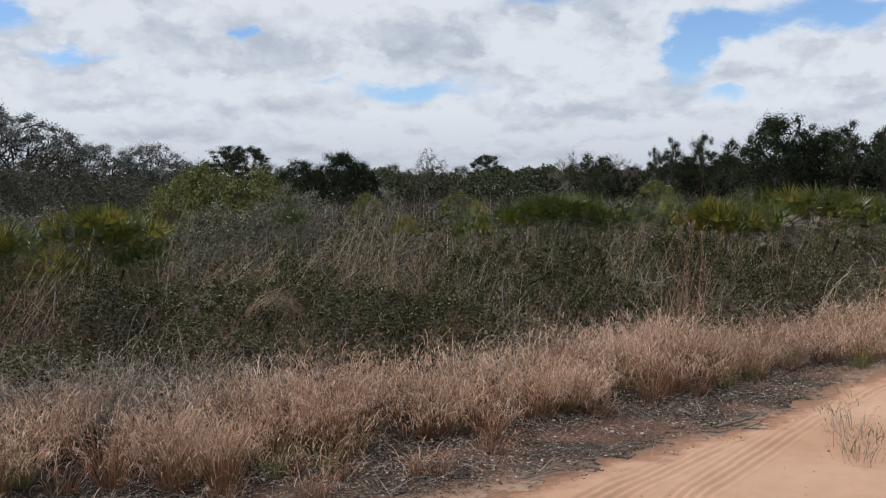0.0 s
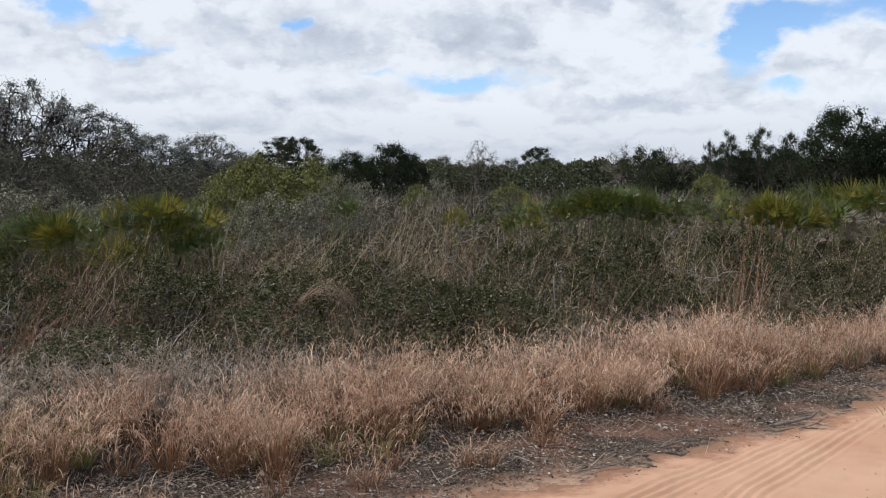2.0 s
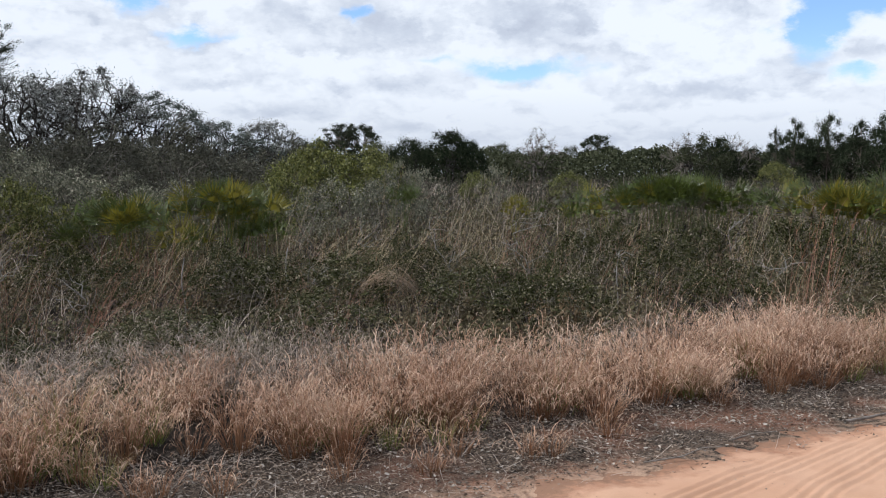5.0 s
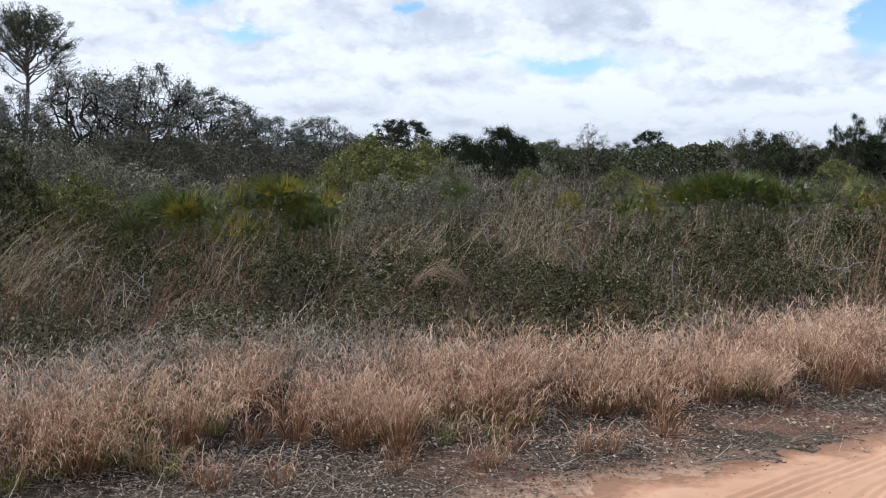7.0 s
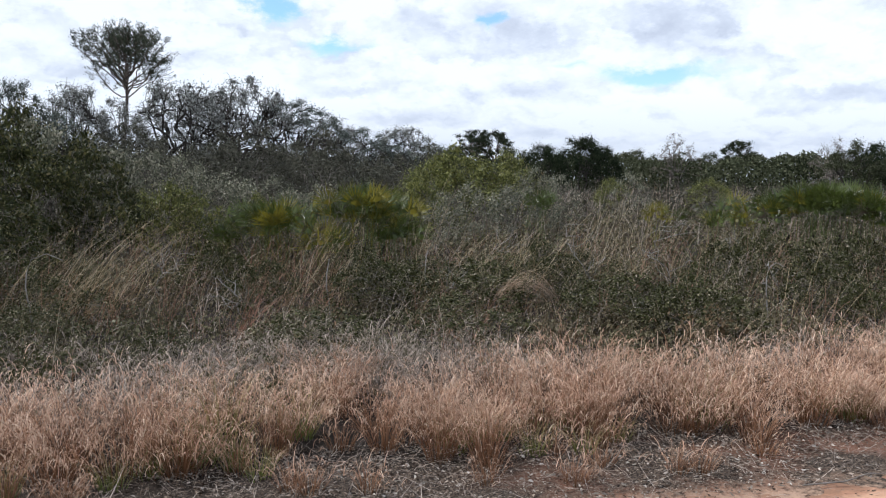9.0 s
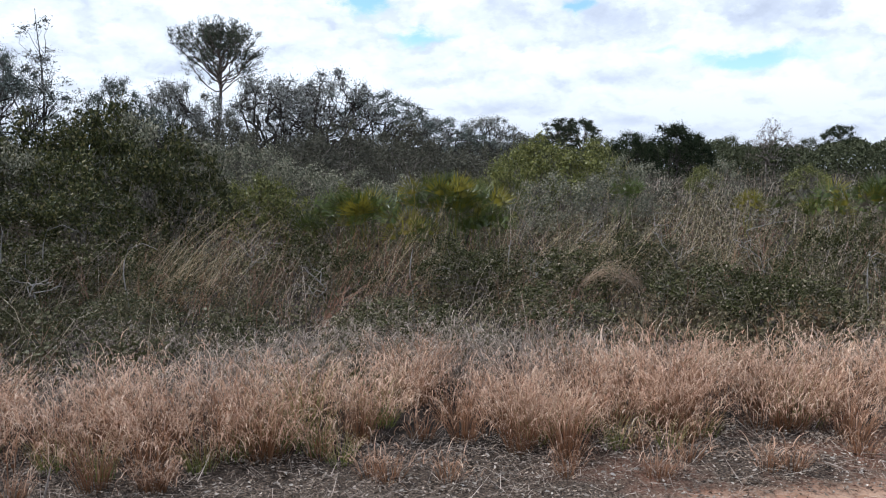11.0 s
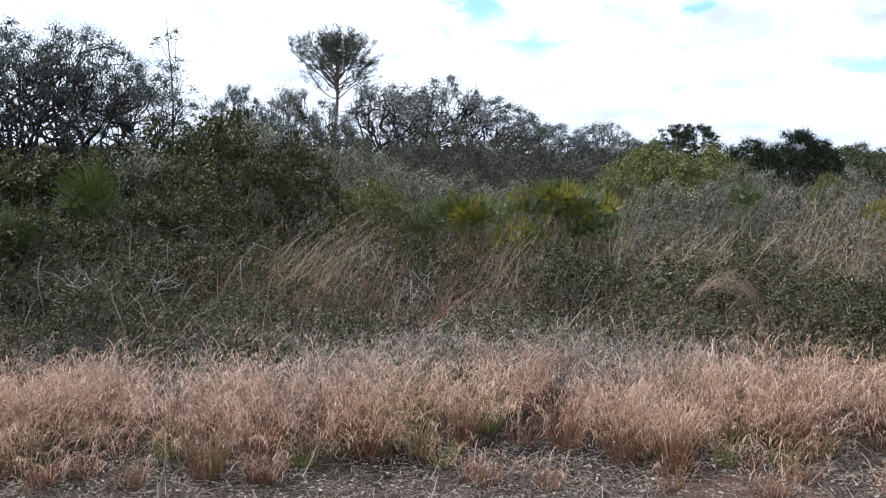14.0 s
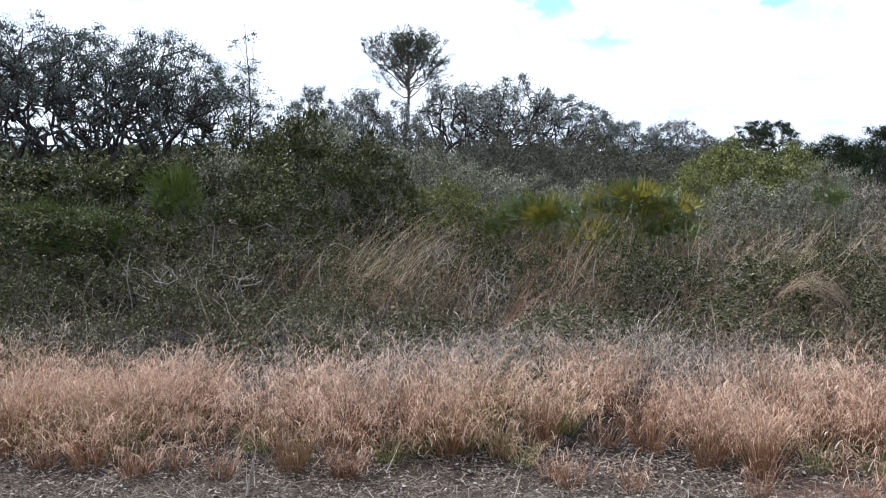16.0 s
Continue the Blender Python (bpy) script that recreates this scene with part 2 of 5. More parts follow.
def soil_material():
    m, k = material("leaf_litter_soil")
    pos = k.node("ShaderNodeNewGeometry").outputs["Position"]
    big = k.noise(pos, 1.3, 5.0, 0.6)
    mid = k.noise(pos, 14.0, 6.0, 0.65)
    fine = k.noise(pos, 90.0, 4.0)
    col = k.mix(k.ramp(mid, [(0.38, 0.0), (0.66, 1.0)]), (0.012, 0.0095, 0.008), (0.048, 0.039, 0.032))
    # blown sand lies over the soil beside the track, in patches
    sep = k.node("ShaderNodeSeparateXYZ")
    k.put(sep.inputs[0], pos)
    reach = k.math("ADD", 3.86, k.math("MULTIPLY", k.math("MAXIMUM", k.math("SUBTRACT", sep.outputs[0], 4.5), 0.0), 0.2))
    near = k.math("MULTIPLY", k.math("SUBTRACT", reach, sep.outputs[1]), 3.2, clamp=True)
    rusty = k.math("MULTIPLY", k.math("SUBTRACT", k.math("ADD", reach, 0.95), sep.outputs[1]), 1.6, clamp=True)
    open_side = k.math("SUBTRACT", sep.outputs[0], 0.9, clamp=True)
    col = k.mix(k.math("MULTIPLY", k.math("MULTIPLY", k.math("MULTIPLY", rusty, open_side), k.ramp(big, [(0.48, 0.0), (0.6, 1.0)])), 0.7), col, (0.22, 0.095, 0.058))
    # dry crumbs on the open verge
    col = k.mix(k.math("MULTIPLY", k.math("MULTIPLY", rusty, k.ramp(fine, [(0.42, 0.0), (0.64, 1.0)])), 0.75), col, (0.205, 0.155, 0.118))
    near = k.math("MULTIPLY", near, k.math("MULTIPLY", k.math("SUBTRACT", sep.outputs[1], 2.0), 1.0, clamp=True))
    drift = k.math("MULTIPLY", near, k.ramp(k.math("ADD", mid, k.math("MULTIPLY", k.math("SUBTRACT", big, 0.5), 0.8)), [(0.40, 0.0), (0.58, 1.0)]))
    col = k.mix(k.math("MULTIPLY", drift, 0.85), col, (0.46, 0.31, 0.215))
    finish(k, col, 0.95, k.math("ADD", mid, k.math("MULTIPLY", fine, 0.4)), 0.8, 0.03, spec=0.1)
    return m


M_SAND, M_SOIL = sand_material(), soil_material()
M_STRAW = plant_material("dry_straw_grass", tones=[(0.0, (0.296, 0.164, 0.102)), (0.5, (0.493, 0.321, 0.216)), (1.0, (0.720, 0.522, 0.392))], stops=[(0.0, (0.167, 0.090, 0.056)), (0.35, (0.385, 0.230, 0.147)), (0.7, (0.626, 0.419, 0.292)), (1.0, (0.720, 0.670, 0.518))],
                         rough=0.5, translucent=0.2, vary=0.3)
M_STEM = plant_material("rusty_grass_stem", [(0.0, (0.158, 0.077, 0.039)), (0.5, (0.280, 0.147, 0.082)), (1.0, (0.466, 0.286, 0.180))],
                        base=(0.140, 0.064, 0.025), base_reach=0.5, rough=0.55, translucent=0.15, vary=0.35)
M_GREENBASE = plant_material("half_green_grass", [(0.0, (0.20, 0.15, 0.06)), (0.5, (0.36, 0.26, 0.13)), (1.0, (0.52, 0.38, 0.22))],
                             base=(0.10, 0.14, 0.025), base_reach=0.95, rough=0.55, translucent=0.3)
M_GREYGRASS = plant_material("grey_weathered_grass", [(0.0, (0.198, 0.158, 0.124)), (0.5, (0.378, 0.308, 0.249)), (1.0, (0.578, 0.493, 0.411))],
                             base=(0.135, 0.097, 0.064), base_reach=0.25, rough=0.7, translucent=0.2)
M_GREYSTEM = plant_material("grey_brown_stem", [(0.0, (0.12, 0.092, 0.072)), (0.5, (0.25, 0.205, 0.17)), (1.0, (0.43, 0.37, 0.32))], rough=0.7, translucent=0.2)
M_TAN = plant_material("tall_tan_grass", [(0.0, (0.235, 0.181, 0.098)), (0.5, (0.391, 0.317, 0.196)), (1.0, (0.567, 0.489, 0.352))],
                       base=(0.254, 0.128, 0.049), base_reach=0.4, rough=0.6, translucent=0.25)
M_MOUND = plant_material("matted_dead_grass", [(0.0, (0.201, 0.132, 0.081)), (0.5, (0.325, 0.234, 0.155)), (1.0, (0.478, 0.365, 0.263))], rough=0.7, translucent=0.15)
M_RUST = plant_material("rust_red_grass", [(0.0, (0.208, 0.100, 0.060)), (0.5, (0.304, 0.160, 0.104)), (1.0, (0.384, 0.240, 0.168))],
                        rough=0.65, translucent=0.25)
M_SCRUB = plant_material("scrub_leaf", [(0.0, (0.036, 0.034, 0.013)), (0.5, (0.093, 0.081, 0.036)), (0.85, (0.177, 0.142, 0.078)), (1.0, (0.407, 0.318, 0.204))],
                         rough=0.6, translucent=0.05, spec=0.2,
                         tones=[(0.0, (0.040, 0.051, 0.016)), (0.45, (0.078, 0.075, 0.038)), (0.75, (0.123, 0.096, 0.059)), (1.0, (0.125, 0.072, 0.039))])
M_PALESCRUB = plant_material("pale_scrub_leaf", [(0.0, (0.030, 0.031, 0.018)), (0.5, (0.065, 0.063, 0.044)), (1.0, (0.127, 0.115, 0.091))], rough=0.7, translucent=0.1, spec=0.2,
                             tones=[(0.0, (0.046, 0.053, 0.023)), (0.5, (0.085, 0.078, 0.060)), (1.0, (0.118, 0.094, 0.074))])
M_TWIG = plant_material("grey_twig", [(0.0, (0.049, 0.036, 0.026)), (0.55, (0.128, 0.099, 0.073)), (0.82, (0.277, 0.220, 0.167)), (1.0, (0.483, 0.396, 0.312))], rough=0.85, translucent=0.0)
# the last two stops give a few yellowish leaves, painted pale as glints
M_BUSH = plant_material("bush_leaf", [(0.0, (0.020, 0.025, 0.010)), (0.5, (0.046, 0.053, 0.019)), (0.86, (0.094, 0.095, 0.034)), (0.95, (0.156, 0.140, 0.056)), (1.0, (0.237, 0.206, 0.112))],
                        rough=0.6, translucent=0.2, spec=0.15)
M_GREYBUSH = plant_material("grey_bush_leaf", [(0.0, (0.078, 0.083, 0.055)), (0.5, (0.169, 0.174, 0.122)), (1.0, (0.388, 0.365, 0.273))], rough=0.7, translucent=0.15, spec=0.1)
M_YELLOW = plant_material("yellow_green_leaf", [(0.0, (0.053, 0.063, 0.017)), (0.5, (0.128, 0.134, 0.036)), (1.0, (0.282, 0.282, 0.091))], rough=0.5, translucent=0.22)
M_OAK = plant_material("oak_leaf", [(0.0, (0.043, 0.057, 0.046)), (0.5, (0.101, 0.122, 0.102)), (1.0, (0.238, 0.271, 0.242))], rough=0.6, translucent=0.08, spec=0.2)
M_UNDER = plant_material("undergrowth_leaf", [(0.0, (0.048, 0.048, 0.035)), (0.5, (0.102, 0.100, 0.073)), (1.0, (0.165, 0.159, 0.123))], rough=0.75, translucent=0.1, spec=0.08)
M_MOSS = plant_material("lichen_grey_spray", [(0.0, (0.109, 0.112, 0.102)), (0.5, (0.240, 0.246, 0.226)), (1.0, (0.482, 0.489, 0.452))], rough=0.8, translucent=0.1)
M_FAR = plant_material("far_leaf", [(0.0, (0.026, 0.033, 0.016)), (0.5, (0.060, 0.068, 0.036)), (1.0, (0.12, 0.125, 0.075))], rough=0.8, spec=0.05, translucent=0.15)
M_FARDARK = plant_material("far_dark_leaf", [(0.0, (0.022, 0.032, 0.018)), (0.6, (0.044, 0.056, 0.032)), (1.0, (0.080, 0.092, 0.056))], rough=0.8, spec=0.05, translucent=0.1)
M_NEEDLE = plant_material("pine_needle", [(0.0, (0.030, 0.040, 0.022)), (0.5, (0.058, 0.070, 0.042)), (1.0, (0.11, 0.12, 0.08))], rough=0.45, translucent=0.12)
M_PALM = plant_material("palmetto_green", [(0.0, (0.018, 0.034, 0.008)), (0.5, (0.054, 0.080, 0.015)), (0.85, (0.132, 0.157, 0.031)), (1.0, (0.352, 0.339, 0.121))], rough=0.33, translucent=0.14, spec=0.5)
M_PALMY = plant_material("palmetto_yellow", [(0.0, (0.055, 0.061, 0.008)), (0.5, (0.151, 0.141, 0.018)), (1.0, (0.317, 0.253, 0.047))], rough=0.45, translucent=0.3, spec=0.35)
M_PALMD = plant_material("palmetto_dead", [(0.0, (0.08, 0.06, 0.042)), (0.5, (0.16, 0.13, 0.10)), (1.0, (0.30, 0.26, 0.22))], rough=0.7, translucent=0.1)
M_LITTER = plant_material("fallen_leaf", [(0.0, (0.056, 0.039, 0.029)), (0.4, (0.119, 0.086, 0.064)), (0.7, (0.219, 0.169, 0.131)), (0.92, (0.338, 0.275, 0.219)), (1.0, (0.500, 0.438, 0.375))],
                          rough=0.9, translucent=0.0, spec=0.08)
M_PALELITTER = plant_material("bleached_leaf", [(0.0, (0.122, 0.102, 0.081)), (0.6, (0.220, 0.192, 0.163)), (1.0, (0.374, 0.342, 0.301))], rough=0.9, translucent=0.0, spec=0.08)
M_BARK = bark_material("oak_bark", (0.022, 0.018, 0.015), (0.085, 0.076, 0.068))
M_PINEBARK = bark_material("pine_bark", (0.06, 0.045, 0.036), (0.20, 0.165, 0.14), 6.0)
M_DEADWOOD = bark_material("dead_wood", (0.06, 0.045, 0.035), (0.30, 0.27, 0.24), 20.0)


# ---------------------------------------------------------------- mesh builders
class Geo:
    """Gathers vertices and faces as arrays and links them as one mesh."""

    def __init__(self):
        self.v, self.f, self.along, self.tone, self.n = [], [], [], [], 0

    def add(self, verts, faces, along=None, tone=None):
        """verts (n,3); faces: a list of index arrays (m,3) or (m,4)."""
        n = len(verts)
        self.v.append(np.asarray(verts, np.float32))
        self.f += [np.asarray(a, np.int32) + self.n for a in faces]
        self.along.append(np.zeros(n, np.float32) if along is None else np.asarray(along, np.float32))
        self.tone.append(np.full(n, 0.5, np.float32) if tone is None else np.asarray(tone, np.float32))
        self.n += n

    def mesh(self, name, mat, smooth=False):
        me = bpy.data.meshes.new(name)
        v = np.concatenate(self.v)
        me.vertices.add(len(v))
        me.vertices.foreach_set("co", v.ravel())
        loops = np.concatenate([a.ravel() for a in self.f])
        sizes = np.concatenate([np.full(len(a), a.shape[1], np.int32) for a in self.f])
        starts = np.concatenate([[0], np.cumsum(sizes)[:-1]]).astype(np.int32)
        me.loops.add(len(loops))
        me.loops.foreach_set("vertex_index", loops)
        me.polygons.add(len(sizes))
        me.polygons.foreach_set("loop_start", starts)
        me.polygons.foreach_set("loop_total", sizes)
        for key, data in (("along", self.along), ("tone", self.tone)):
            at = me.attributes.new(key, "FLOAT", "POINT")
            at.data.foreach_set("value", np.concatenate(data))
        if smooth:
            me.polygons.foreach_set("use_smooth", np.ones(len(sizes), bool))
        me.update()
        me.validate()
        me.materials.append(mat)
        return me


def blades(geo, rng, base, length, az, lean, curl, width, segs=4, power=2.0, tone=None, taper=1.0):
    """Curved tapering blades. base (n,3); the rest arrays of n: lean and curl in radians from upright, towards az."""
    n = len(base)
    s = np.linspace(0, 1, segs + 1)
    ca, sa = np.sin(az), np.cos(az)
    twist = rng.uniform(-1.2, 1.2, n)
    wx, wy = np.cos(az + twist), -np.sin(az + twist)
    pos = np.array(base, float)
    step = length / segs
    rows = []
    for i in range(segs + 1):
        if i:
            th = lean + curl * s[i] ** power
            pos = pos + np.stack([np.sin(th) * ca, np.sin(th) * sa, np.cos(th)], 1) * step[:, None]
        w = width * (1 - taper * s[i] ** 1.5) * 0.5
        if i < segs or taper < 1:
            off = np.stack([wx * w, wy * w, np.zeros(n)], 1)
            rows += [pos - off, pos + off]
        else:
            rows.append(pos)
    per = len(rows)
    v = np.stack(rows, 1).reshape(-1, 3)
    i0 = np.arange(n)[:, None] * per
    quads = [i0 + np.array([[2 * i, 2 * i + 1, 2 * i + 3, 2 * i + 2]]) for i in range(segs if taper < 1 else segs - 1)]
    faces = [np.concatenate(quads)] if quads else []
    if taper >= 1:
        faces.append(i0 + np.array([[2 * segs - 2, 2 * segs - 1, 2 * segs]]))
    al = np.concatenate([[x, x] for x in s])[:per]
    geo.add(v, faces, np.tile(al, n), None if tone is None else np.repeat(tone, per))


def leaves(geo, rng, centre, size, aspect=0.5, tone=None, axis=None, flat=0.0):
    """Small folded leaves: two quads each meeting along the midrib... kept as one kite of four corners. axis (n,3) sets their way."""
    n = len(centre)
    a = rng.normal(size=(n, 3)) if axis is None else axis + rng.normal(size=(n, 3)) * 0.35
    a /= np.linalg.norm(a, axis=1)[:, None] + 1e-9
    b = rng.normal(size=(n, 3))
    if flat:
        b[:, 2] *= 1 - flat
        a[:, 2] *= 1 - flat
    b -= (a * b).sum(1)[:, None] * a
    b /= np.linalg.norm(b, axis=1)[:, None] + 1e-9
    L = (size * 0.5)[:, None]
    W = L * aspect
    v = np.stack([centre - a * L, centre + b * W - a * L * 0.1, centre + a * L, centre - b * W - a * L * 0.1], 1).reshape(-1, 3)
    f = np.arange(n)[:, None] * 4 + np.array([[0, 1, 2, 3]])
    geo.add(v, [f], None, None if tone is None else np.repeat(tone, 4))


def tube(geo, pts, radii, sides=6):
    """A tapered tube along a polyline."""
    pts = np.asarray(pts, float)
    n = len(pts)
    t = np.gradient(pts, axis=0)
    t /= np.linalg.norm(t, axis=1)[:, None] + 1e-9
    ref = np.where(np.abs(t[:, 2:3]) > 0.9, np.array([[1.0, 0, 0]]), np.array([[0, 0, 1.0]]))
    u = np.cross(t, ref)
    u /= np.linalg.norm(u, axis=1)[:, None] + 1e-9
    w = np.cross(t, u)
    ang = np.arange(sides) * 2 * np.pi / sides
    ring = np.cos(ang)[None, :, None] * u[:, None] + np.sin(ang)[None, :, None] * w[:, None]
    v = (pts[:, None] + ring * np.asarray(radii)[:, None, None]).reshape(-1, 3)
    i, j = np.meshgrid(np.arange(n - 1), np.arange(sides), indexing="ij")
    k = (j + 1) % sides
    q = np.stack([i * sides + j, i * sides + k, (i + 1) * sides + k, (i + 1) * sides + j], -1).reshape(-1, 4)
    geo.add(v, [q])


def part(name, geo, mat, parent, label="", smooth=False):
    ob = new(name, geo.mesh(name, mat, smooth))
    ob.parent = parent
    if label:
        tagged(ob, label)
    return ob


def stuff(name, geo, mat, label, category):
    return tagged(new(name, geo.mesh(name, mat)), label, category, kind="stuff")


def thing(name, label, category, group="", at=None):
    e = new(name)
    e.empty_display_size = 0.1
    if at is not None:
        e.matrix_basis = at
    return tagged(e, label, category, group)


def polar(az, d):
    return d * math.sin(radians(az)), d * math.cos(radians(az))


def top_at(el, d):
    """The height that shows at that elevation and distance from the eye."""
    return 1.6 + d * math.tan(radians(el))


# ---------------------------------------------------------------- ground and road
EDGE_X = [-40, -2.2, -1.2, 0, 1.2, 1.9, 2.6, 4, 5.6, 7.5, 10, 40]
EDGE_Y = [3.85, 3.78, 3.70, 3.62, 3.56, 3.55, 3.58, 3.62, 3.85, 4.2, 4.45, 4.7]


def edge(x):
    return np.interp(x, EDGE_X, EDGE_Y)


def wave(x, y, seed=0.0):
    """Cheap smooth unevenness, about -1 to 1."""
    return (np.sin(1.7 * x + 0.9 * y + seed) + np.sin(-1.1 * x + 2.3 * y + 2 * seed) + np.sin(3.9 * x + 3.1 * y + 3 * seed)
            + 0.6 * np.sin(7.3 * x - 6.1 * y + seed) + 0.4 * np.sin(13.1 * x + 11.7 * y)) / 3.4


def sheet(name, xs, ys, height, mat, along=None):
    X, Y = np.meshgrid(xs, ys, indexing="ij")
    Z = height(X, Y)
    geo = Geo()
    i, j = np.meshgrid(np.arange(len(xs) - 1), np.arange(len(ys) - 1), indexing="ij")
    a = i * len(ys) + j
    geo.add(np.stack([X, Y, Z], -1).reshape(-1, 3), [np.stack([a, a + len(ys), a + len(ys) + 1, a + 1], -1).reshape(-1, 4)],
            None if along is None else along(X, Y).ravel())
    return new(name, geo.mesh(name, mat, True))


def ground_height(x, y):
    r = np.hypot(x, y)
    return wave(x * 0.8, y * 0.8, 1.0) * 0.012 * np.clip(r / 3, 0, 1) + wave(x * 0.06, y * 0.06, 4.0) * 0.15 * np.clip((r - 15) / 30, 0, 1)


far = [14, 18, 24, 32, 45, 60, 90, 140, 220, 400, 800, 1600, 3000]
gx = np.concatenate([-np.array(far[::-1], float), np.arange(-12, 13, 0.25), far])
gy = np.concatenate([-np.array(far[::-1], float), np.arange(-12, 13, 0.25), far])
tagged(sheet("ground", gx, gy, ground_height, M_SOIL), "dark sandy soil under dead leaves and scrub", "ground", kind="structure")


# two runs of a ribbed tyre over the sand, each as a line from point to point
RUNS = [((2.4, 2.98), (3.2, 3.22), (4.5, 3.545), (5.3, 3.69), (6.4, 3.92)), ((2.6, 2.58), (3.55, 2.98), (5.4, 3.56), (6.5, 3.84), (9.0, 4.3)),
        ((3.5, 1.7), (4.6, 2.35), (6.0, 2.95), (9.0, 3.6))]


def road_height(x, y):
    ragged = edge(x) + wave(x * 1.6, y * 0.5, 2.0) * 0.10 + wave(x * 4, y * 4, 5.0) * 0.08 + wave(x * 7, y * 8, 1.0) * 0.05
    inside = ragged - y
    z = np.clip(inside * 0.06, -0.06, 0.018) + wave(x * 2.2, y * 2.6, 3.0) * 0.007 + wave(x * 9, y * 11, 6.0) * 0.004
    for run in RUNS:
        px, py = np.array([p[0] for p in run]), np.array([p[1] for p in run])
        c = np.interp(x, px, py)
        off = (y - c) * 0.955
        k = np.clip(1 - np.abs(off) / 0.145, 0, 1) ** 0.3 * (x > px[0] - 0.3) * (x < px[-1]) * (np.abs(off) < 0.145) * np.clip((inside - 0.12) * 5, 0, 1)
        fade = 0.65 + 0.35 * wave(x * 0.9, y * 0.9, 7.0)
        z = z + k * fade * (0.009 - 0.028 * np.exp(-((np.mod(off / 0.06, 1.0) - 0.5) / 0.24) ** 2))
    south = y + 2.4 + wave(x * 0.9, 0, 8.0) * 0.2
    return np.minimum(z, np.clip(south * 0.12, -0.06, 0.05)) + ground_height(x, y)


def verge(x, y):
    """0 out on the sand, 1 where it runs out among the soil."""
    return np.clip(1 - (edge(x) + wave(x * 1.6, y * 0.5, 2.0) * 0.10 - y + 0.05) / 0.42, 0, 1)


rx = np.concatenate([np.arange(-60, -6, 2.0), np.arange(-6, 1.6, 0.12), np.arange(1.6, 8.0, 0.035), np.arange(8.0, 14, 0.2), np.arange(14, 90, 3.0)])
ry = np.concatenate([np.arange(-3.2, 1.4, 0.2), np.arange(1.4, 2.4, 0.06), np.arange(2.4, 4.5, 0.0095), np.arange(4.5, 5.4, 0.1)])
tagged(sheet("road", rx, ry, road_height, M_SAND, verge), "orange sandy track with ribbed tyre marks", "sand road", kind="structure")


# ---------------------------------------------------------------- dry grass along the road
def curve_points(base, length, az, lean, curl, power, u):
    """Places at u (0 to 1) along blades of that form, as blades() bends them."""
    steps = 6
    pos = np.array(base, float)
    for i in range(1, steps + 1):
        f = np.clip(u * steps - (i - 1), 0, 1) * length / steps
        th = lean + curl * (i / steps) ** power
        pos = pos + np.stack([np.sin(th) * np.sin(az), np.sin(th) * np.cos(az), np.cos(th)], 1) * f[:, None]
    return pos


def belt_front(x):
    return 4.72 + 0.14 * np.sin(1.3 * x + 0.6) + 0.10 * np.sin(3.1 * x) + np.clip(x - 6, 0, 30) * 0.05


def tuft_of_grass(geo, curls, rng, cx, cy, n, h, r, curl_n, tone=0.5, hook=(1.4, 4.2)):
    """One tussock: upright stems in geo whose tips nod, curled pale leaf tips in curls."""
    a = rng.uniform(0, 2 * np.pi, n)
    q = np.sqrt(rng.random(n)) * r
    base = np.stack([cx + q * np.cos(a), cy + q * np.sin(a), np.full(n, -0.005)], 1)
    lean = np.abs(rng.normal(0.06, 0.10, n)) + 0.42 * q / r * rng.uniform(0.5, 1.2, n)
    az = np.pi / 2 - a + rng.normal(0, 0.5, n)
    L = h * rng.uniform(0.6, 1.1, n) * (1 - 0.22 * (q / r) ** 2)
    curl = rng.uniform(0.3, 1.9, n)
    blades(geo, rng, base, L, az, lean, curl, rng.uniform(0.003, 0.005, n), 5, 3.5)
    k = rng.integers(0, n, curl_n)
    u = 0.36 + 0.64 * rng.random(curl_n) ** 0.5
    start = curve_points(base[k], L[k], az[k], lean[k], curl[k], 3.5, u)
    long = rng.random(curl_n)
    blades(curls, rng, start, 0.05 + 0.12 * long ** 1.8, az[k] + rng.normal(0.25, 1.1, curl_n), rng.uniform(-0.1, 0.6, curl_n), rng.uniform(*hook, curl_n) * (1 - 0.4 * long),
           rng.uniform(0.003, 0.0054, curl_n), 5, 1.2, np.clip(tone + rng.normal(0, 0.15, curl_n), 0, 1), 0.7)


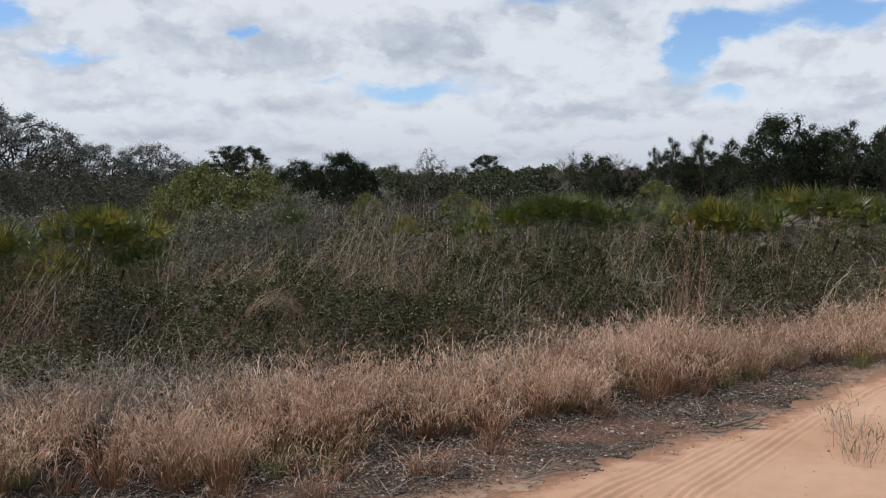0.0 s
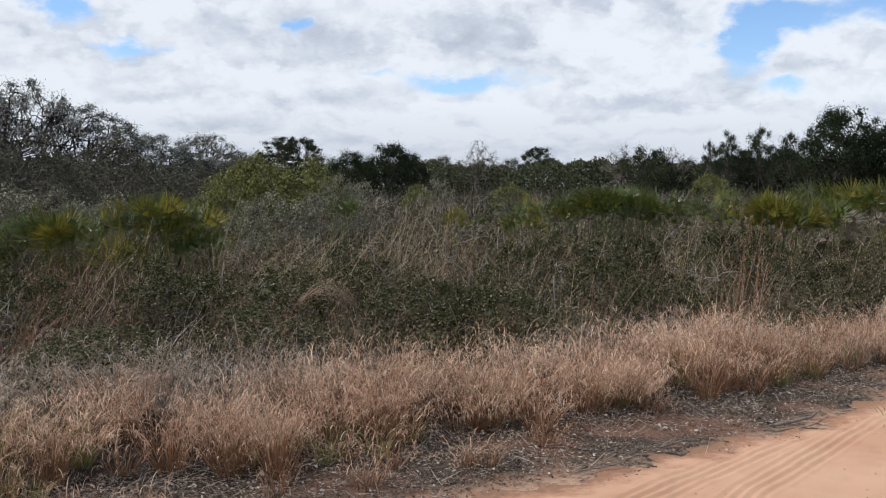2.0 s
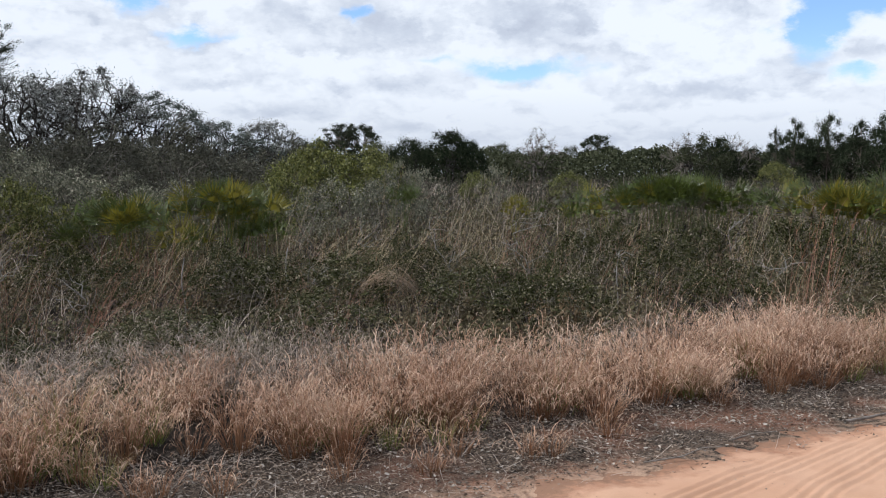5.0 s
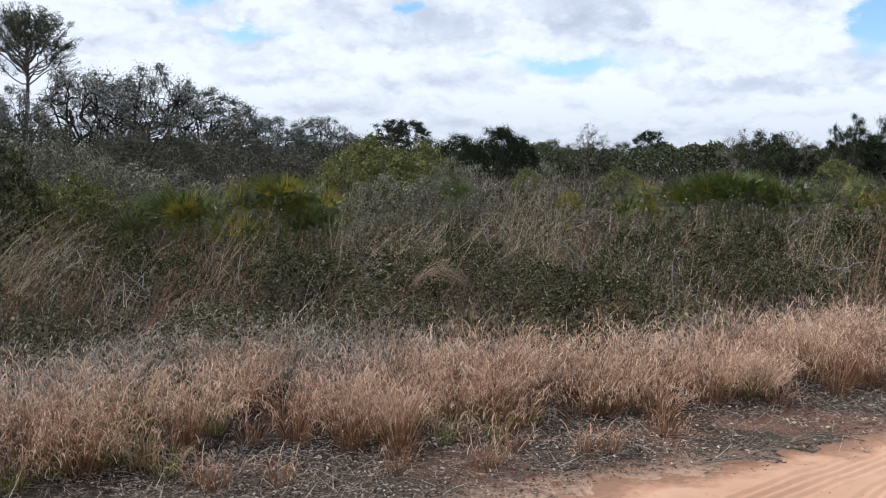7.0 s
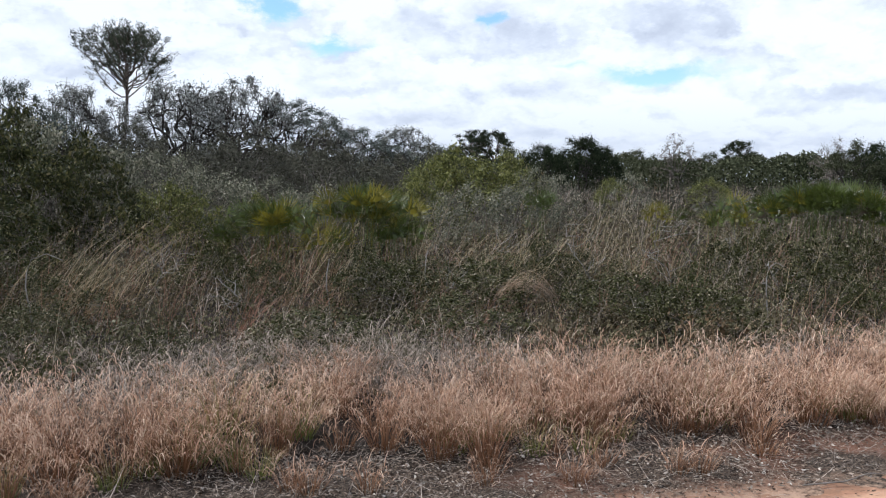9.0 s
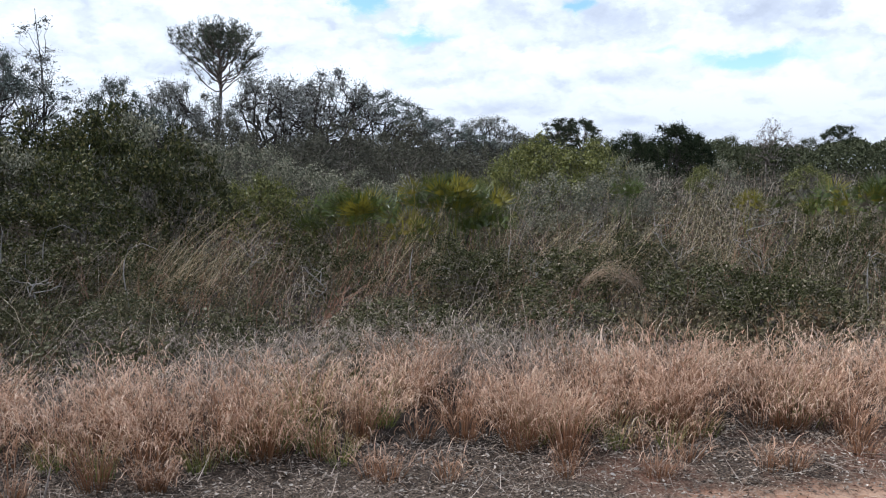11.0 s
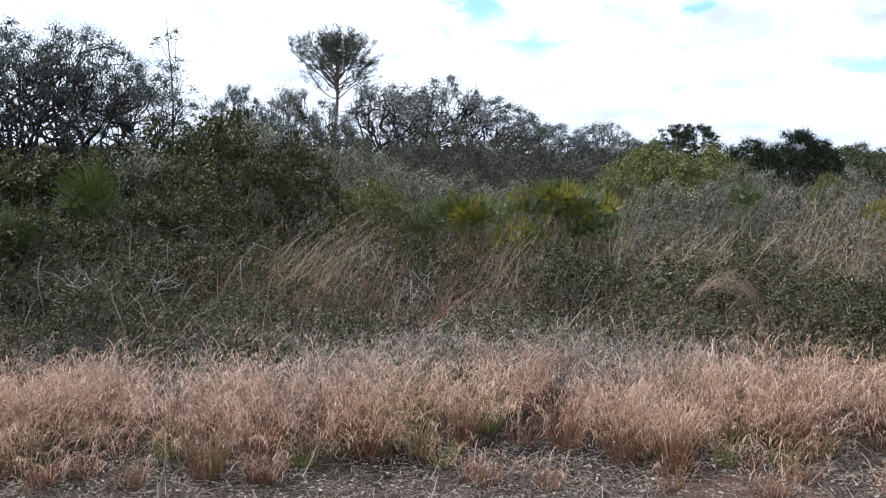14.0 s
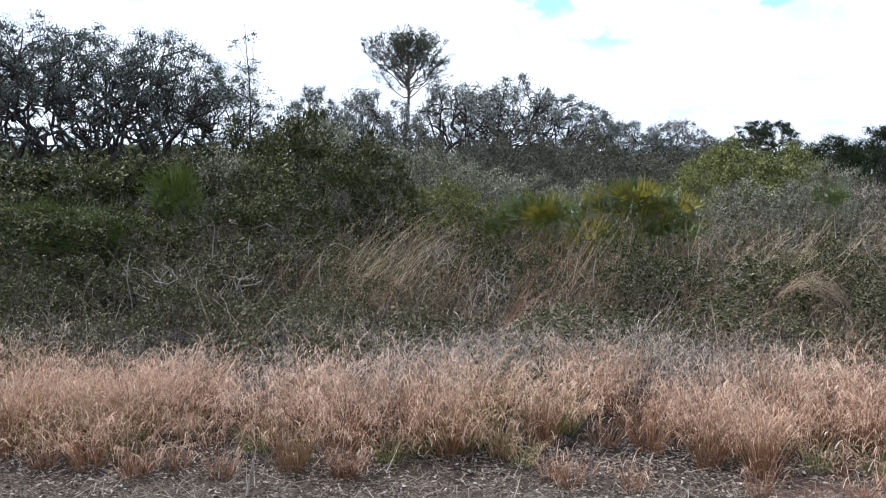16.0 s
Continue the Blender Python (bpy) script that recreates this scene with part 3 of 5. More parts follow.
def grass_belt():
    """Tussocks in a band; each one is a bundle of stems with hooked tips, rusty, tan or green at its foot."""
    rng = np.random.default_rng(11)
    n = 300
    x = rng.uniform(-5.5, 16.0, n)
    deep = rng.beta(1.0, 1.25, n)
    y = belt_front(x) - 0.05 + deep * 1.05
    stems, green, curls = Geo(), Geo(), Geo()
    for cx, cy, dp in zip(x, y, deep):
        f = 1.0 if cx < 8 else 0.6
        if cx < -2.6:
            f *= 0.8
        h = (rng.uniform(0.30, 0.66) + 0.12 * dp) * (0.90 + 0.18 * math.sin(2.1 * cx + cy * 3))
        foot = green if dp < 0.3 and rng.random() < 0.35 else stems
        tuft_of_grass(foot, curls, rng, cx, cy, int(f * rng.uniform(70, 105)), h, rng.uniform(0.08, 0.17), int(f * rng.uniform(210, 310)), rng.random() * (1.0 if cx > -1.5 else 0.55))
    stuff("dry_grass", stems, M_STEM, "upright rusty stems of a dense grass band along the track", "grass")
    stuff("green_footed_grass", green, M_GREENBASE, "grass stems with green feet at the rim of the dry band", "grass")
    stuff("dry_grass_tips", curls, M_STRAW, "pinkish tan curled leaves of the dry grass band", "grass")


grass_belt()


def grey_tangle():
    """Low grey tussocks that fill the ground behind the band."""
    rng = np.random.default_rng(13)
    n = 380
    x = rng.uniform(-5.5, 7.0, n)
    y = belt_front(x) + 0.8 + rng.beta(1.0, 1.6, n) * 1.9
    stems, curls = Geo(), Geo()
    for cx, cy in zip(x, y):
        full = -1.7 < cx < 2.3
        high = 0.13 if -0.5 < cx < 1.9 and cy < 6.6 else 0.0
        if not full and rng.random() < 0.7:
            continue
        tuft_of_grass(stems, curls, rng, cx, cy, int(rng.uniform(16, 30)), rng.uniform(0.30, 0.54) + high if full else rng.uniform(0.24, 0.42), rng.uniform(0.06, 0.16), int(rng.uniform(50, 85)))
    stuff("grey_grass_stems", stems, M_GREYSTEM, "grey brown grass stems between the band and the shrubs", "grass")
    stuff("grey_grass_tips", curls, M_GREYGRASS, "grey curled grass between the band and the shrubs", "grass")


grey_tangle()


def tussock_meshes(seed, n, h, r, curl_n, stem_mat, tip_mat):
    rng = np.random.default_rng(seed)
    stems, curls = Geo(), Geo()
    tuft_of_grass(stems, curls, rng, 0, 0, n, h, r, curl_n)
    return stems.mesh("foliage", stem_mat), curls.mesh("foliage", tip_mat)


def front_tussocks():
    """Single tussocks that stand clear of the band."""
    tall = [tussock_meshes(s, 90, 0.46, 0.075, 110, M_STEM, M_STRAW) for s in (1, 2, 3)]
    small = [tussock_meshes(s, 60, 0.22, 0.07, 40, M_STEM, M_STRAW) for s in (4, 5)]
    green = [tussock_meshes(s, 60, 0.32, 0.07, 40, M_GREENBASE, M_STRAW) for s in (6, 7)]
    pale = [tussock_meshes(8, 80, 0.30, 0.09, 60, M_GREYGRASS, M_GREYGRASS)]
    sparse = [tussock_meshes(s, 22, 0.25, 0.14, 26, M_GREYGRASS, M_GREENBASE) for s in (9, 10)]
    kinds = {"sparse": (sparse, "thin straggling grey-green tuft on the sand"), "tall": (tall, "tan dry grass tussock standing clear of the band"), "small": (small, "small rust and tan grass tuft on leaf litter"),
             "green": (green, "grass tuft with green base and tan tips"), "pale": (pale, "pale grey spreading dry grass tuft")}
    rng = np.random.default_rng(21)
    rows = [("tall", 5.24, 4.47), ("tall", 4.80, 4.52), ("tall", 5.6, 4.62), ("tall", 4.22, 4.80), ("tall", 3.75, 4.70), ("tall", 1.43, 4.37), ("tall", 1.20, 4.55),
            ("small", 2.42, 4.02), ("small", 2.52, 3.98), ("small", 1.80, 4.02), ("small", 3.05, 4.15), ("green", 2.05, 4.45), ("green", 1.75, 4.50), ("green", 2.35, 4.6),
            ("small", 0.42, 4.22), ("small", 0.33, 4.30), ("small", -0.75, 4.28), ("small", -1.40, 4.25), ("small", -1.85, 4.24), ("green", -1.05, 4.50),
            ("green", -1.32, 4.66), ("green", -0.55, 4.54), ("green", -0.38, 4.68), ("green", 0.18, 4.52), ("green", 0.05, 4.70), ("small", -2.4, 4.35),
            ("pale", 7.0, 4.82), ("pale", 7.15, 4.78), ("small", 0.72, 4.18), ("small", 2.05, 4.22), ("green", 4.1, 4.62), ("green", 8.6, 4.9), ("sparse", 4.85, 2.92),
            ("sparse", 5.12, 3.10), ("sparse", 5.35, 3.2), ("sparse", 4.72, 2.80), ("sparse", 5.15, 2.95), ("small", 1.35, 4.15)]
    for _ in range(44):
        x = rng.uniform(-4.5, 9.0)
        rows.append((("tall", "green", "small", "small")[int(rng.integers(4))], x, float(belt_front(x)) - rng.uniform(0.02, 0.34)))
    for kind, x, y in rows:
        meshes, label = kinds[kind]
        e = thing("grass_tussock", label, "grass tuft", "grass tufts along the track", pose(x, y, 0, 0, 0, rng.uniform(0, 360)))
        e.scale = (1, 1, rng.uniform(0.85, 1.15))
        for me in meshes[int(rng.integers(len(meshes)))]:
            new(me.name.split(".")[0], me).parent = e


front_tussocks()


def curled_leaves(geo, rng, centre, size, aspect, lift):
    """Fallen leaves: each folded along its midrib and curled up at both ends, lying nearly flat."""
    n = len(centre)
    t = rng.uniform(0, 6.283, n)
    roll = rng.normal(0, 0.6, n)
    a = np.stack([np.cos(t), np.sin(t), rng.normal(0, 0.14, n)], 1) * (size * 0.5)[:, None]
    b = np.stack([-np.sin(t) * np.cos(roll), np.cos(t) * np.cos(roll), np.sin(roll)], 1) * (size * 0.5 * aspect)[:, None]
    up = np.zeros((n, 3))
    up[:, 2] = size * lift * rng.uniform(-0.3, 1.0, n)
    fold = np.zeros((n, 3))
    fold[:, 2] = size * aspect * rng.uniform(-0.05, 0.4, n)
    v = np.stack([centre - a + up, centre - 0.35 * a + b + fold, centre + 0.45 * a + 0.9 * b + fold, centre + a + up * 0.6,
                  centre + 0.4 * a - b + fold, centre - 0.4 * a - 0.95 * b + fold, centre - 0.4 * a, centre + 0.4 * a], 1).reshape(-1, 3)
    i = np.arange(n)[:, None] * 8
    quads = np.concatenate([i + np.array([[6, 7, 2, 1]]), i + np.array([[6, 5, 4, 7]])])
    tris = np.concatenate([i + np.array([q]) for q in ([0, 6, 1], [0, 5, 6], [7, 3, 2], [7, 4, 3])])
    geo.add(v, [quads, tris])


def litter():
    rng = np.random.default_rng(5)
    # a dense bed of broken leaves, thinning out over the sand
    for name, n, mat, sizes, label in (("leaf_litter", 60000, M_LITTER, (0.010, 0.030), "brown and grey fallen leaves beside the track"),
                                       ("pale_leaf_litter", 14500, M_PALELITTER, (0.012, 0.036), "bleached silver-grey curled leaves on the litter")):
        x = rng.uniform(-5, 11, n)
        y = edge(x) - 0.28 + rng.beta(1.8, 1.35, n) * 1.65
        ok = wave(x * 2.1, y * 2.3, 9.0) + rng.normal(0, 0.4, n) > -0.5 + 1.2 * (y < edge(x) + 0.05)
        x, y = x[ok], y[ok]
        n = len(x)
        c = np.stack([x, y, 0.006 + rng.random(n) * 0.018 + np.maximum(ground_height(x, y), road_height(x, y))], 1)
        geo = Geo()
        curled_leaves(geo, rng, c, sizes[0] + (sizes[1] - sizes[0]) * rng.random(n) ** 1.7, rng.uniform(0.2, 0.5, n), 0.3)
        stuff(name, geo, mat, label, "leaf litter")
    # crumbs and bits of leaf blown out over the sand
    n = 620
    x = rng.uniform(-1, 9, n)
    y = edge(x) - 1.9 * rng.random(n) ** 1.5
    geo = Geo()
    curled_leaves(geo, rng, np.stack([x, y, 0.003 + road_height(x, y)], 1), 0.005 + 0.016 * rng.random(n) ** 3, rng.uniform(0.2, 0.7, n), 0.3)
    stuff("sand_crumbs", geo, M_LITTER, "brown crumbs and leaf bits scattered on the sand", "leaf litter")
    for name, n, mat, label in (("straw_litter", 6500, M_GREYSTEM, "grey fallen straw lying over the leaf litter"), ("bleached_straw", 1900, M_GREYGRASS, "bleached straw fallen in front of the grass band")):
        geo = Geo()
        x = rng.uniform(-5, 11, n)
        y = edge(x) - 0.2 + rng.beta(1.9, 1.0, n) * 1.45
        base = np.stack([x, y, 0.012 + rng.random(n) * 0.03], 1)
        blades(geo, rng, base, rng.uniform(0.05, 0.28, n), rng.uniform(0, 6.28, n), rng.uniform(1.15, 1.62, n), rng.uniform(-0.4, 0.6, n), rng.uniform(0.002, 0.0046, n), 3, 1.0)
        stuff(name, geo, mat, label, "straw")


litter()


# ---------------------------------------------------------------- low scrub
HEIGHT_R, HEIGHT_Z = [5, 7, 9, 12, 16, 20, 40, 75], [0.40, 0.52, 0.66, 0.94, 1.08, 1.12, 1.30, 1.55]


def scrub_height(r):
    return np.interp(r, HEIGHT_R, HEIGHT_Z)


def scrub_band(name, seed, r0, r1, per_m2, stems, per_stem, leaf, twig_w, inner, label, mound=(0.34, 0.6), tuft=0.03):
    """Low shrubs: crooked stems that fan out from each foot, with leaves set along their upper parts and some deep inside."""
    rng = np.random.default_rng(seed)
    a0, a1 = radians(-36), radians(68)
    n = int((a1 - a0) / 2 * (r1 ** 2 - r0 ** 2) * per_m2)
    az = rng.uniform(a0, a1, n)
    r = np.sqrt(rng.uniform(r0 ** 2, r1 ** 2, n))
    x, y = r * np.sin(az), r * np.cos(az)
    keep = y > 5.75 - 0.3 * (x < -1.2) + 0.25 * np.sin(1.7 * x) + np.clip(x - 6, 0, 30) * 0.05
    x, y, r = x[keep], y[keep], r[keep]
    n = len(x)
    R = rng.uniform(*mound, n) * np.clip(r / 11, 1, 2.5)
    H = scrub_height(r) * rng.uniform(0.55, 1.12, n) * (0.92 + 0.30 * wave(x * 0.55, y * 0.55, 6.0))
    tone = np.clip(0.45 - 0.22 * (x < -1) * (r < 13) + 0.28 * wave(x * 0.35, y * 0.35, 3.0) + rng.normal(0, 0.22, n), 0, 1)
    leafy = np.clip(rng.normal(0.62, 0.25, n) + 0.3 * (x < -1) * (r < 13), 0.08, 1)          # some are nearly bare
    k = np.repeat(np.arange(n), stems)
    m = len(k)
    a = rng.uniform(0, 6.283, m)
    reach = np.sqrt(rng.random(m))
    base = np.stack([x[k] + 0.12 * R[k] * np.cos(a), y[k] + 0.12 * R[k] * np.sin(a), np.full(m, -0.02)], 1)
    lean = np.arctan2(reach * R[k], H[k]) * rng.uniform(0.5, 1.35, m)
    curl = rng.normal(0.25, 1.0, m)
    L = np.hypot(H[k] * np.sqrt(np.clip(1.06 - reach ** 2 * 0.75, 0.1, 1.1)), reach * R[k]) * rng.uniform(0.68, 1.02, m)
    saz = np.pi / 2 - a + rng.normal(0, 0.35, m)
    geo = Geo()
    blades(geo, rng, base, L, saz, lean, curl, rng.uniform(0.6, 1.4, m) * twig_w, 4, 1.3, taper=0.85)
    # short side twigs
    t = np.repeat(np.arange(m), 2 if r0 < 10 else 1)
    u = rng.uniform(0.35, 0.95, len(t))
    p = curve_points(base[t], L[t], saz[t], lean[t], curl[t], 1.3, u)
    blades(geo, rng, p, L[t] * rng.uniform(0.15, 0.4, len(t)), rng.uniform(0, 6.283, len(t)), rng.uniform(0.1, 1.1, len(t)), rng.normal(0, 0.5, len(t)),
           rng.uniform(0.5, 1.0, len(t)) * twig_w * 0.8, 2, 1.2)
    stuff(name + "_twigs", geo, M_TWIG, "bare grey twigs of the low scrub", "twigs")
    t = np.repeat(np.arange(m), per_stem)
    t = t[rng.random(len(t)) < leafy[k[t]]]
    u = rng.uniform(0.35, 1.12, len(t))
    p = curve_points(base[t], L[t], saz[t], lean[t], curl[t], 1.3, np.clip(u, 0, 1)) + rng.normal(0, tuft, (len(t), 3)) * (0.4 + 0.9 * rng.random((len(t), 1)))
    geo = Geo()
    leaves(geo, rng, p, rng.uniform(0.6, 1.5, len(t)) * leaf, 0.6, tone[k[t]])
    # leaves and dead stuff low inside
    t = np.repeat(np.arange(n), inner)
    d = rng.normal(size=(len(t), 2)) * 0.5
    p = np.stack([x[t] + d[:, 0] * R[t], y[t] + d[:, 1] * R[t], H[t] * rng.uniform(0.05, 0.6, len(t))], 1)
    leaves(geo, rng, p, rng.uniform(0.8, 1.8, len(t)) * leaf * 1.3, 0.7, tone[t])
    stuff(name, geo, M_SCRUB if r0 < 20 else M_PALESCRUB, label, "scrub")


scrub_band("near_scrub", 31, 5.6, 14, 2.1, 27, 33, 0.024, 0.0040, 190, "low grey-green shrubs with small dull leaves", (0.30, 0.62), 0.026)
scrub_band("middle_scrub", 32, 14, 28, 1.3, 13, 15, 0.046, 0.010, 50, "grey-green scrub with bare twigs on the flat", (0.4, 0.7), 0.05)
scrub_band("far_scrub", 33, 28, 80, 0.30, 6, 7, 0.13, 0.026, 22, "greyish scrub field reaching to the tree line", (0.5, 0.9), 0.12)


def wild_grass(name, seed, n, zone, height, mat, label, lean=(0.05, 0.6), curl=(0.0, 1.1), width=0.005, bunch=7, spread=0.06, wind=1.0):
    """Thin standing grass scattered through the scrub. zone: azimuth and distance limits."""
    rng = np.random.default_rng(seed)
    az = np.radians(rng.uniform(zone[0], zone[1], n))
    r = np.sqrt(rng.uniform(zone[2] ** 2, zone[3] ** 2, n))
    x, y = r * np.sin(az), r * np.cos(az)
    ok = y > 5.45
    x, y, r = x[ok], y[ok], r[ok]
    k = np.repeat(np.arange(len(x)), bunch)
    m = len(k)
    base = np.stack([x[k] + rng.normal(0, spread, m), y[k] + rng.normal(0, spread, m), np.full(m, 0.05)], 1)
    blades(geo := Geo(), rng, base, rng.uniform(height[0], height[1], m) * np.clip(scrub_height(r[k]) / 0.62, 0.75, 2.2), np.pi / 2 + rng.normal(0, 1.3, m) * wind,
           rng.uniform(*lean, m), rng.uniform(*curl, m), rng.uniform(0.6, 1.3, m) * width * np.clip(r[k] / 9, 1, 5), 4, 2.0)
    return stuff(name, geo, mat, label, "grass")


wild_grass("pale_grass", 42, 330, (-30, 66, 6.0, 13), (0.45, 0.9), M_GREYGRASS, "pale dead grass stems among the shrubs", bunch=4, lean=(0.1, 1.0), curl=(0.3, 2.4))
wild_grass("tan_grass", 43, 230, (-30, 66, 6.5, 16), (0.6, 1.1), M_TAN, "tall tan grass stems rising out of the scrub", bunch=5, lean=(0.05, 0.9), curl=(0.4, 2.2))
wild_grass("rust_grass", 44, 120, (-20, 62, 6.5, 14), (0.5, 0.8), M_RUST, "rust coloured dead grass in the scrub", bunch=10)
wild_grass("far_grass", 45, 260, (-10, 66, 14, 45), (0.55, 0.85), M_GREYGRASS, "pale grass over the distant scrub", bunch=5, spread=0.2)


# ---------------------------------------------------------------- tall grass clumps that stand out
def arching_clump(seed, n, h, r, fan, lean, curl, width, plume):
    """Long grass blown to one side: stems that lean over and nod, and shorter basal leaves; plume: loose seed heads at the tips."""
    rng = np.random.default_rng(seed)
    geo = Geo()
    a = rng.uniform(0, 6.283, n)
    q = np.sqrt(rng.random(n)) * r
    base = np.stack([q * np.cos(a) * 1.5, q * np.sin(a), np.full(n, -0.01)], 1)
    L, way = h * rng.uniform(0.55, 1.08, n), radians(90) + rng.normal(0, fan, n)
    ln, cu = rng.uniform(lean[0], lean[1], n), rng.uniform(curl[0], curl[1], n)
    blades(geo, rng, base, L, way, ln, cu, width * rng.uniform(0.6, 1.3, n), 8, 1.3, taper=0.75)
    m = n
    k = rng.integers(0, n, m)
    blades(geo, rng, base[k] + rng.normal(0, 0.05, (m, 3)) * np.array([1, 1, 0]), L[k] * rng.uniform(0.25, 0.6, m), way[k] + rng.normal(0, 0.7, m), ln[k] + rng.uniform(-0.2, 0.3, m),
           rng.uniform(0.6, 2.6, m), width * rng.uniform(0.7, 1.4, m), 5, 1.6)
    m = n * plume
    if m:
        k = rng.integers(0, n, m)
        u = 1 - 0.45 * rng.random(m) ** 1.4
        p = curve_points(base[k], L[k], way[k], ln[k], cu[k], 1.3, u)
        blades(geo, rng, p, rng.uniform(0.03, 0.11, m), way[k] + rng.normal(0, 0.8, m), ln[k] + cu[k] * u + rng.normal(0, 0.35, m), rng.normal(0.3, 0.6, m), rng.uniform(0.003, 0.0065, m), 2, 1.2)
    return geo


for az_, d_, h_, r_, n_, fan_, lean_, curl_, plume_, mat_, label_ in [
        (-11.6, 9.4, 1.35, 0.20, 44, 0.30, (0.0, 0.6), (0.8, 1.7), 6, M_TAN, "tall tan grass clump arching over to one side"),
        (-10.2, 9.6, 1.55, 0.22, 60, 0.30, (0.0, 0.55), (0.8, 1.7), 7, M_TAN, "tall tan grass clump arching over to one side"),
        (-8.8, 9.8, 1.65, 0.22, 64, 0.30, (0.0, 0.55), (0.8, 1.7), 7, M_TAN, "tall tan grass clump arching over to one side"),
        (-7.2, 9.7, 1.55, 0.20, 56, 0.30, (0.0, 0.55), (0.8, 1.6), 7, M_TAN, "tall tan grass clump arching over to one side"),
        (-5.6, 10.2, 1.5, 0.20, 40, 0.35, (0.0, 0.6), (0.8, 1.6), 6, M_TAN, "loose tan grass clump leaning over the shrubs"),
        (-15.5, 9.6, 1.2, 0.20, 16, 0.6, (0.10, 0.7), (0.6, 1.8), 3, M_GREYGRASS, "loose grey grass clump leaning over the shrubs"),
        (3.9, 9.0, 1.45, 0.12, 14, 0.25, (0.28, 0.55), (0.0, 0.35), 8, M_TAN, "tan grass stems leaning in front of a palmetto"),
        (5.2, 9.4, 1.45, 0.12, 12, 0.25, (0.28, 0.55), (0.0, 0.35), 8, M_TAN, "tan grass stems leaning in front of a palmetto"),
        (8.6, 9.6, 1.2, 0.10, 8, 0.4, (0.0, 0.25), (0.0, 0.3), 8, M_TAN, "few upright tan grass stems in grey scrub"),
        (15.6, 9.8, 1.4, 0.22, 34, 0.35, (0.35, 0.8), (0.1, 0.8), 5, M_TAN, "tall tan grass stems leaning over the open scrub"),
        (18.0, 9.9, 1.5, 0.25, 36, 0.40, (0.20, 0.7), (0.1, 0.9), 5, M_TAN, "tall tan grass stems leaning over the open scrub"),
        (20.6, 10.3, 1.5, 0.10, 16, 0.5, (0.0, 0.15), (0.0, 0.25), 9, M_TAN, "upright tan grass stems with loose plumes"),
        (22.6, 10.4, 1.5, 0.25, 34, 0.40, (0.3, 0.75), (0.1, 0.9), 5, M_TAN, "tan grass clump blown over the scrub"),
        (25.0, 10.8, 1.45, 0.22, 26, 0.40, (0.25, 0.7), (0.1, 0.8), 5, M_TAN, "tan grass clump blown over the scrub"),
        (18.6, 9.3, 0.9, 0.25, 26, 0.5, (0.3, 0.9), (0.3, 1.2), 3, M_RUST, "rust brown grass clump bent over"),
        (3.2, 8.4, 0.85, 0.22, 40, 0.4, (0.3, 0.9), (0.3, 1.0), 4, M_RUST, "rust red dead grass clump between grey shrubs"),
        (1.4, 8.8, 0.8, 0.2, 26, 0.4, (0.2, 0.8), (0.3, 1.0), 4, M_RUST, "rust red dead grass clump between grey shrubs"),
        (-8.6, 9.2, 0.8, 0.25, 36, 0.5, (0.2, 0.8), (0.3, 1.0), 3, M_RUST, "rust red grass at the foot of tan clumps"),
        (49.0, 8.4, 1.3, 0.14, 20, 0.8, (0.0, 0.22), (0.0, 0.3), 9, M_RUST, "upright orange grass clump behind the dry band"),
        (47.6, 9.0, 1.25, 0.16, 14, 0.8, (0.0, 0.22), (0.0, 0.3), 9, M_RUST, "upright reddish grass clump behind the dry band"),
        (44.5, 10.0, 1.2, 0.2, 20, 0.6, (0.0, 0.3), (0.1, 0.5), 6, M_TAN, "thin tan grass clump in dark scrub"),
        (56.3, 9.4, 1.35, 0.10, 16, 1.3, (0.05, 0.35), (1.0, 2.1), 9, M_TAN, "pale grass clump with nodding tips"),
        (59.5, 10.6, 1.3, 0.12, 16, 1.3, (0.1, 0.45), (1.0, 2.0), 9, M_TAN, "pale grass clump with nodding tips"),
        (39.0, 9.5, 1.0, 0.25, 18, 0.6, (0.2, 0.7), (0.2, 1.0), 4, M_TAN, "thin tan grass clump in dark scrub"),
        (33.5, 10.5, 1.15, 0.25, 20, 0.6, (0.2, 0.8), (0.2, 1.0), 4, M_GREYGRASS, "pale grass clump fanning over the shrubs"),
        (28.0, 12.0, 1.45, 0.3, 22, 0.5, (0.0, 0.4), (0.1, 0.7), 5, M_TAN, "upright pale grass clump in the scrub"),
        (25.5, 14.0, 1.7, 0.3, 26, 0.4, (0.1, 0.4), (0.1, 0.5), 6, M_TAN, "upright pale grass clump in the scrub"),
        (13.6, 11.4, 1.5, 0.12, 10, 0.5, (0.0, 0.3), (0.1, 0.5), 6, M_TAN, "upright pale grass stems beside a palmetto"),
        (-18.0, 9.6, 1.05, 0.3, 14, 1.0, (0.0, 0.5), (0.3, 1.6), 3, M_GREYGRASS, "grey dead stalks with drooping tips")]:
    g_ = arching_clump(int(500 + az_ * 10), max(6, int(0.55 * n_)), 1.12 * h_, r_, fan_, lean_, curl_, 0.0055, plume_)
    x_, y_ = polar(az_, d_)
    e_ = thing("tall_grass_clump", label_, "grass clump", "tall grass clumps", pose(x_, y_, 0))
    part("foliage", g_, mat_, e_)


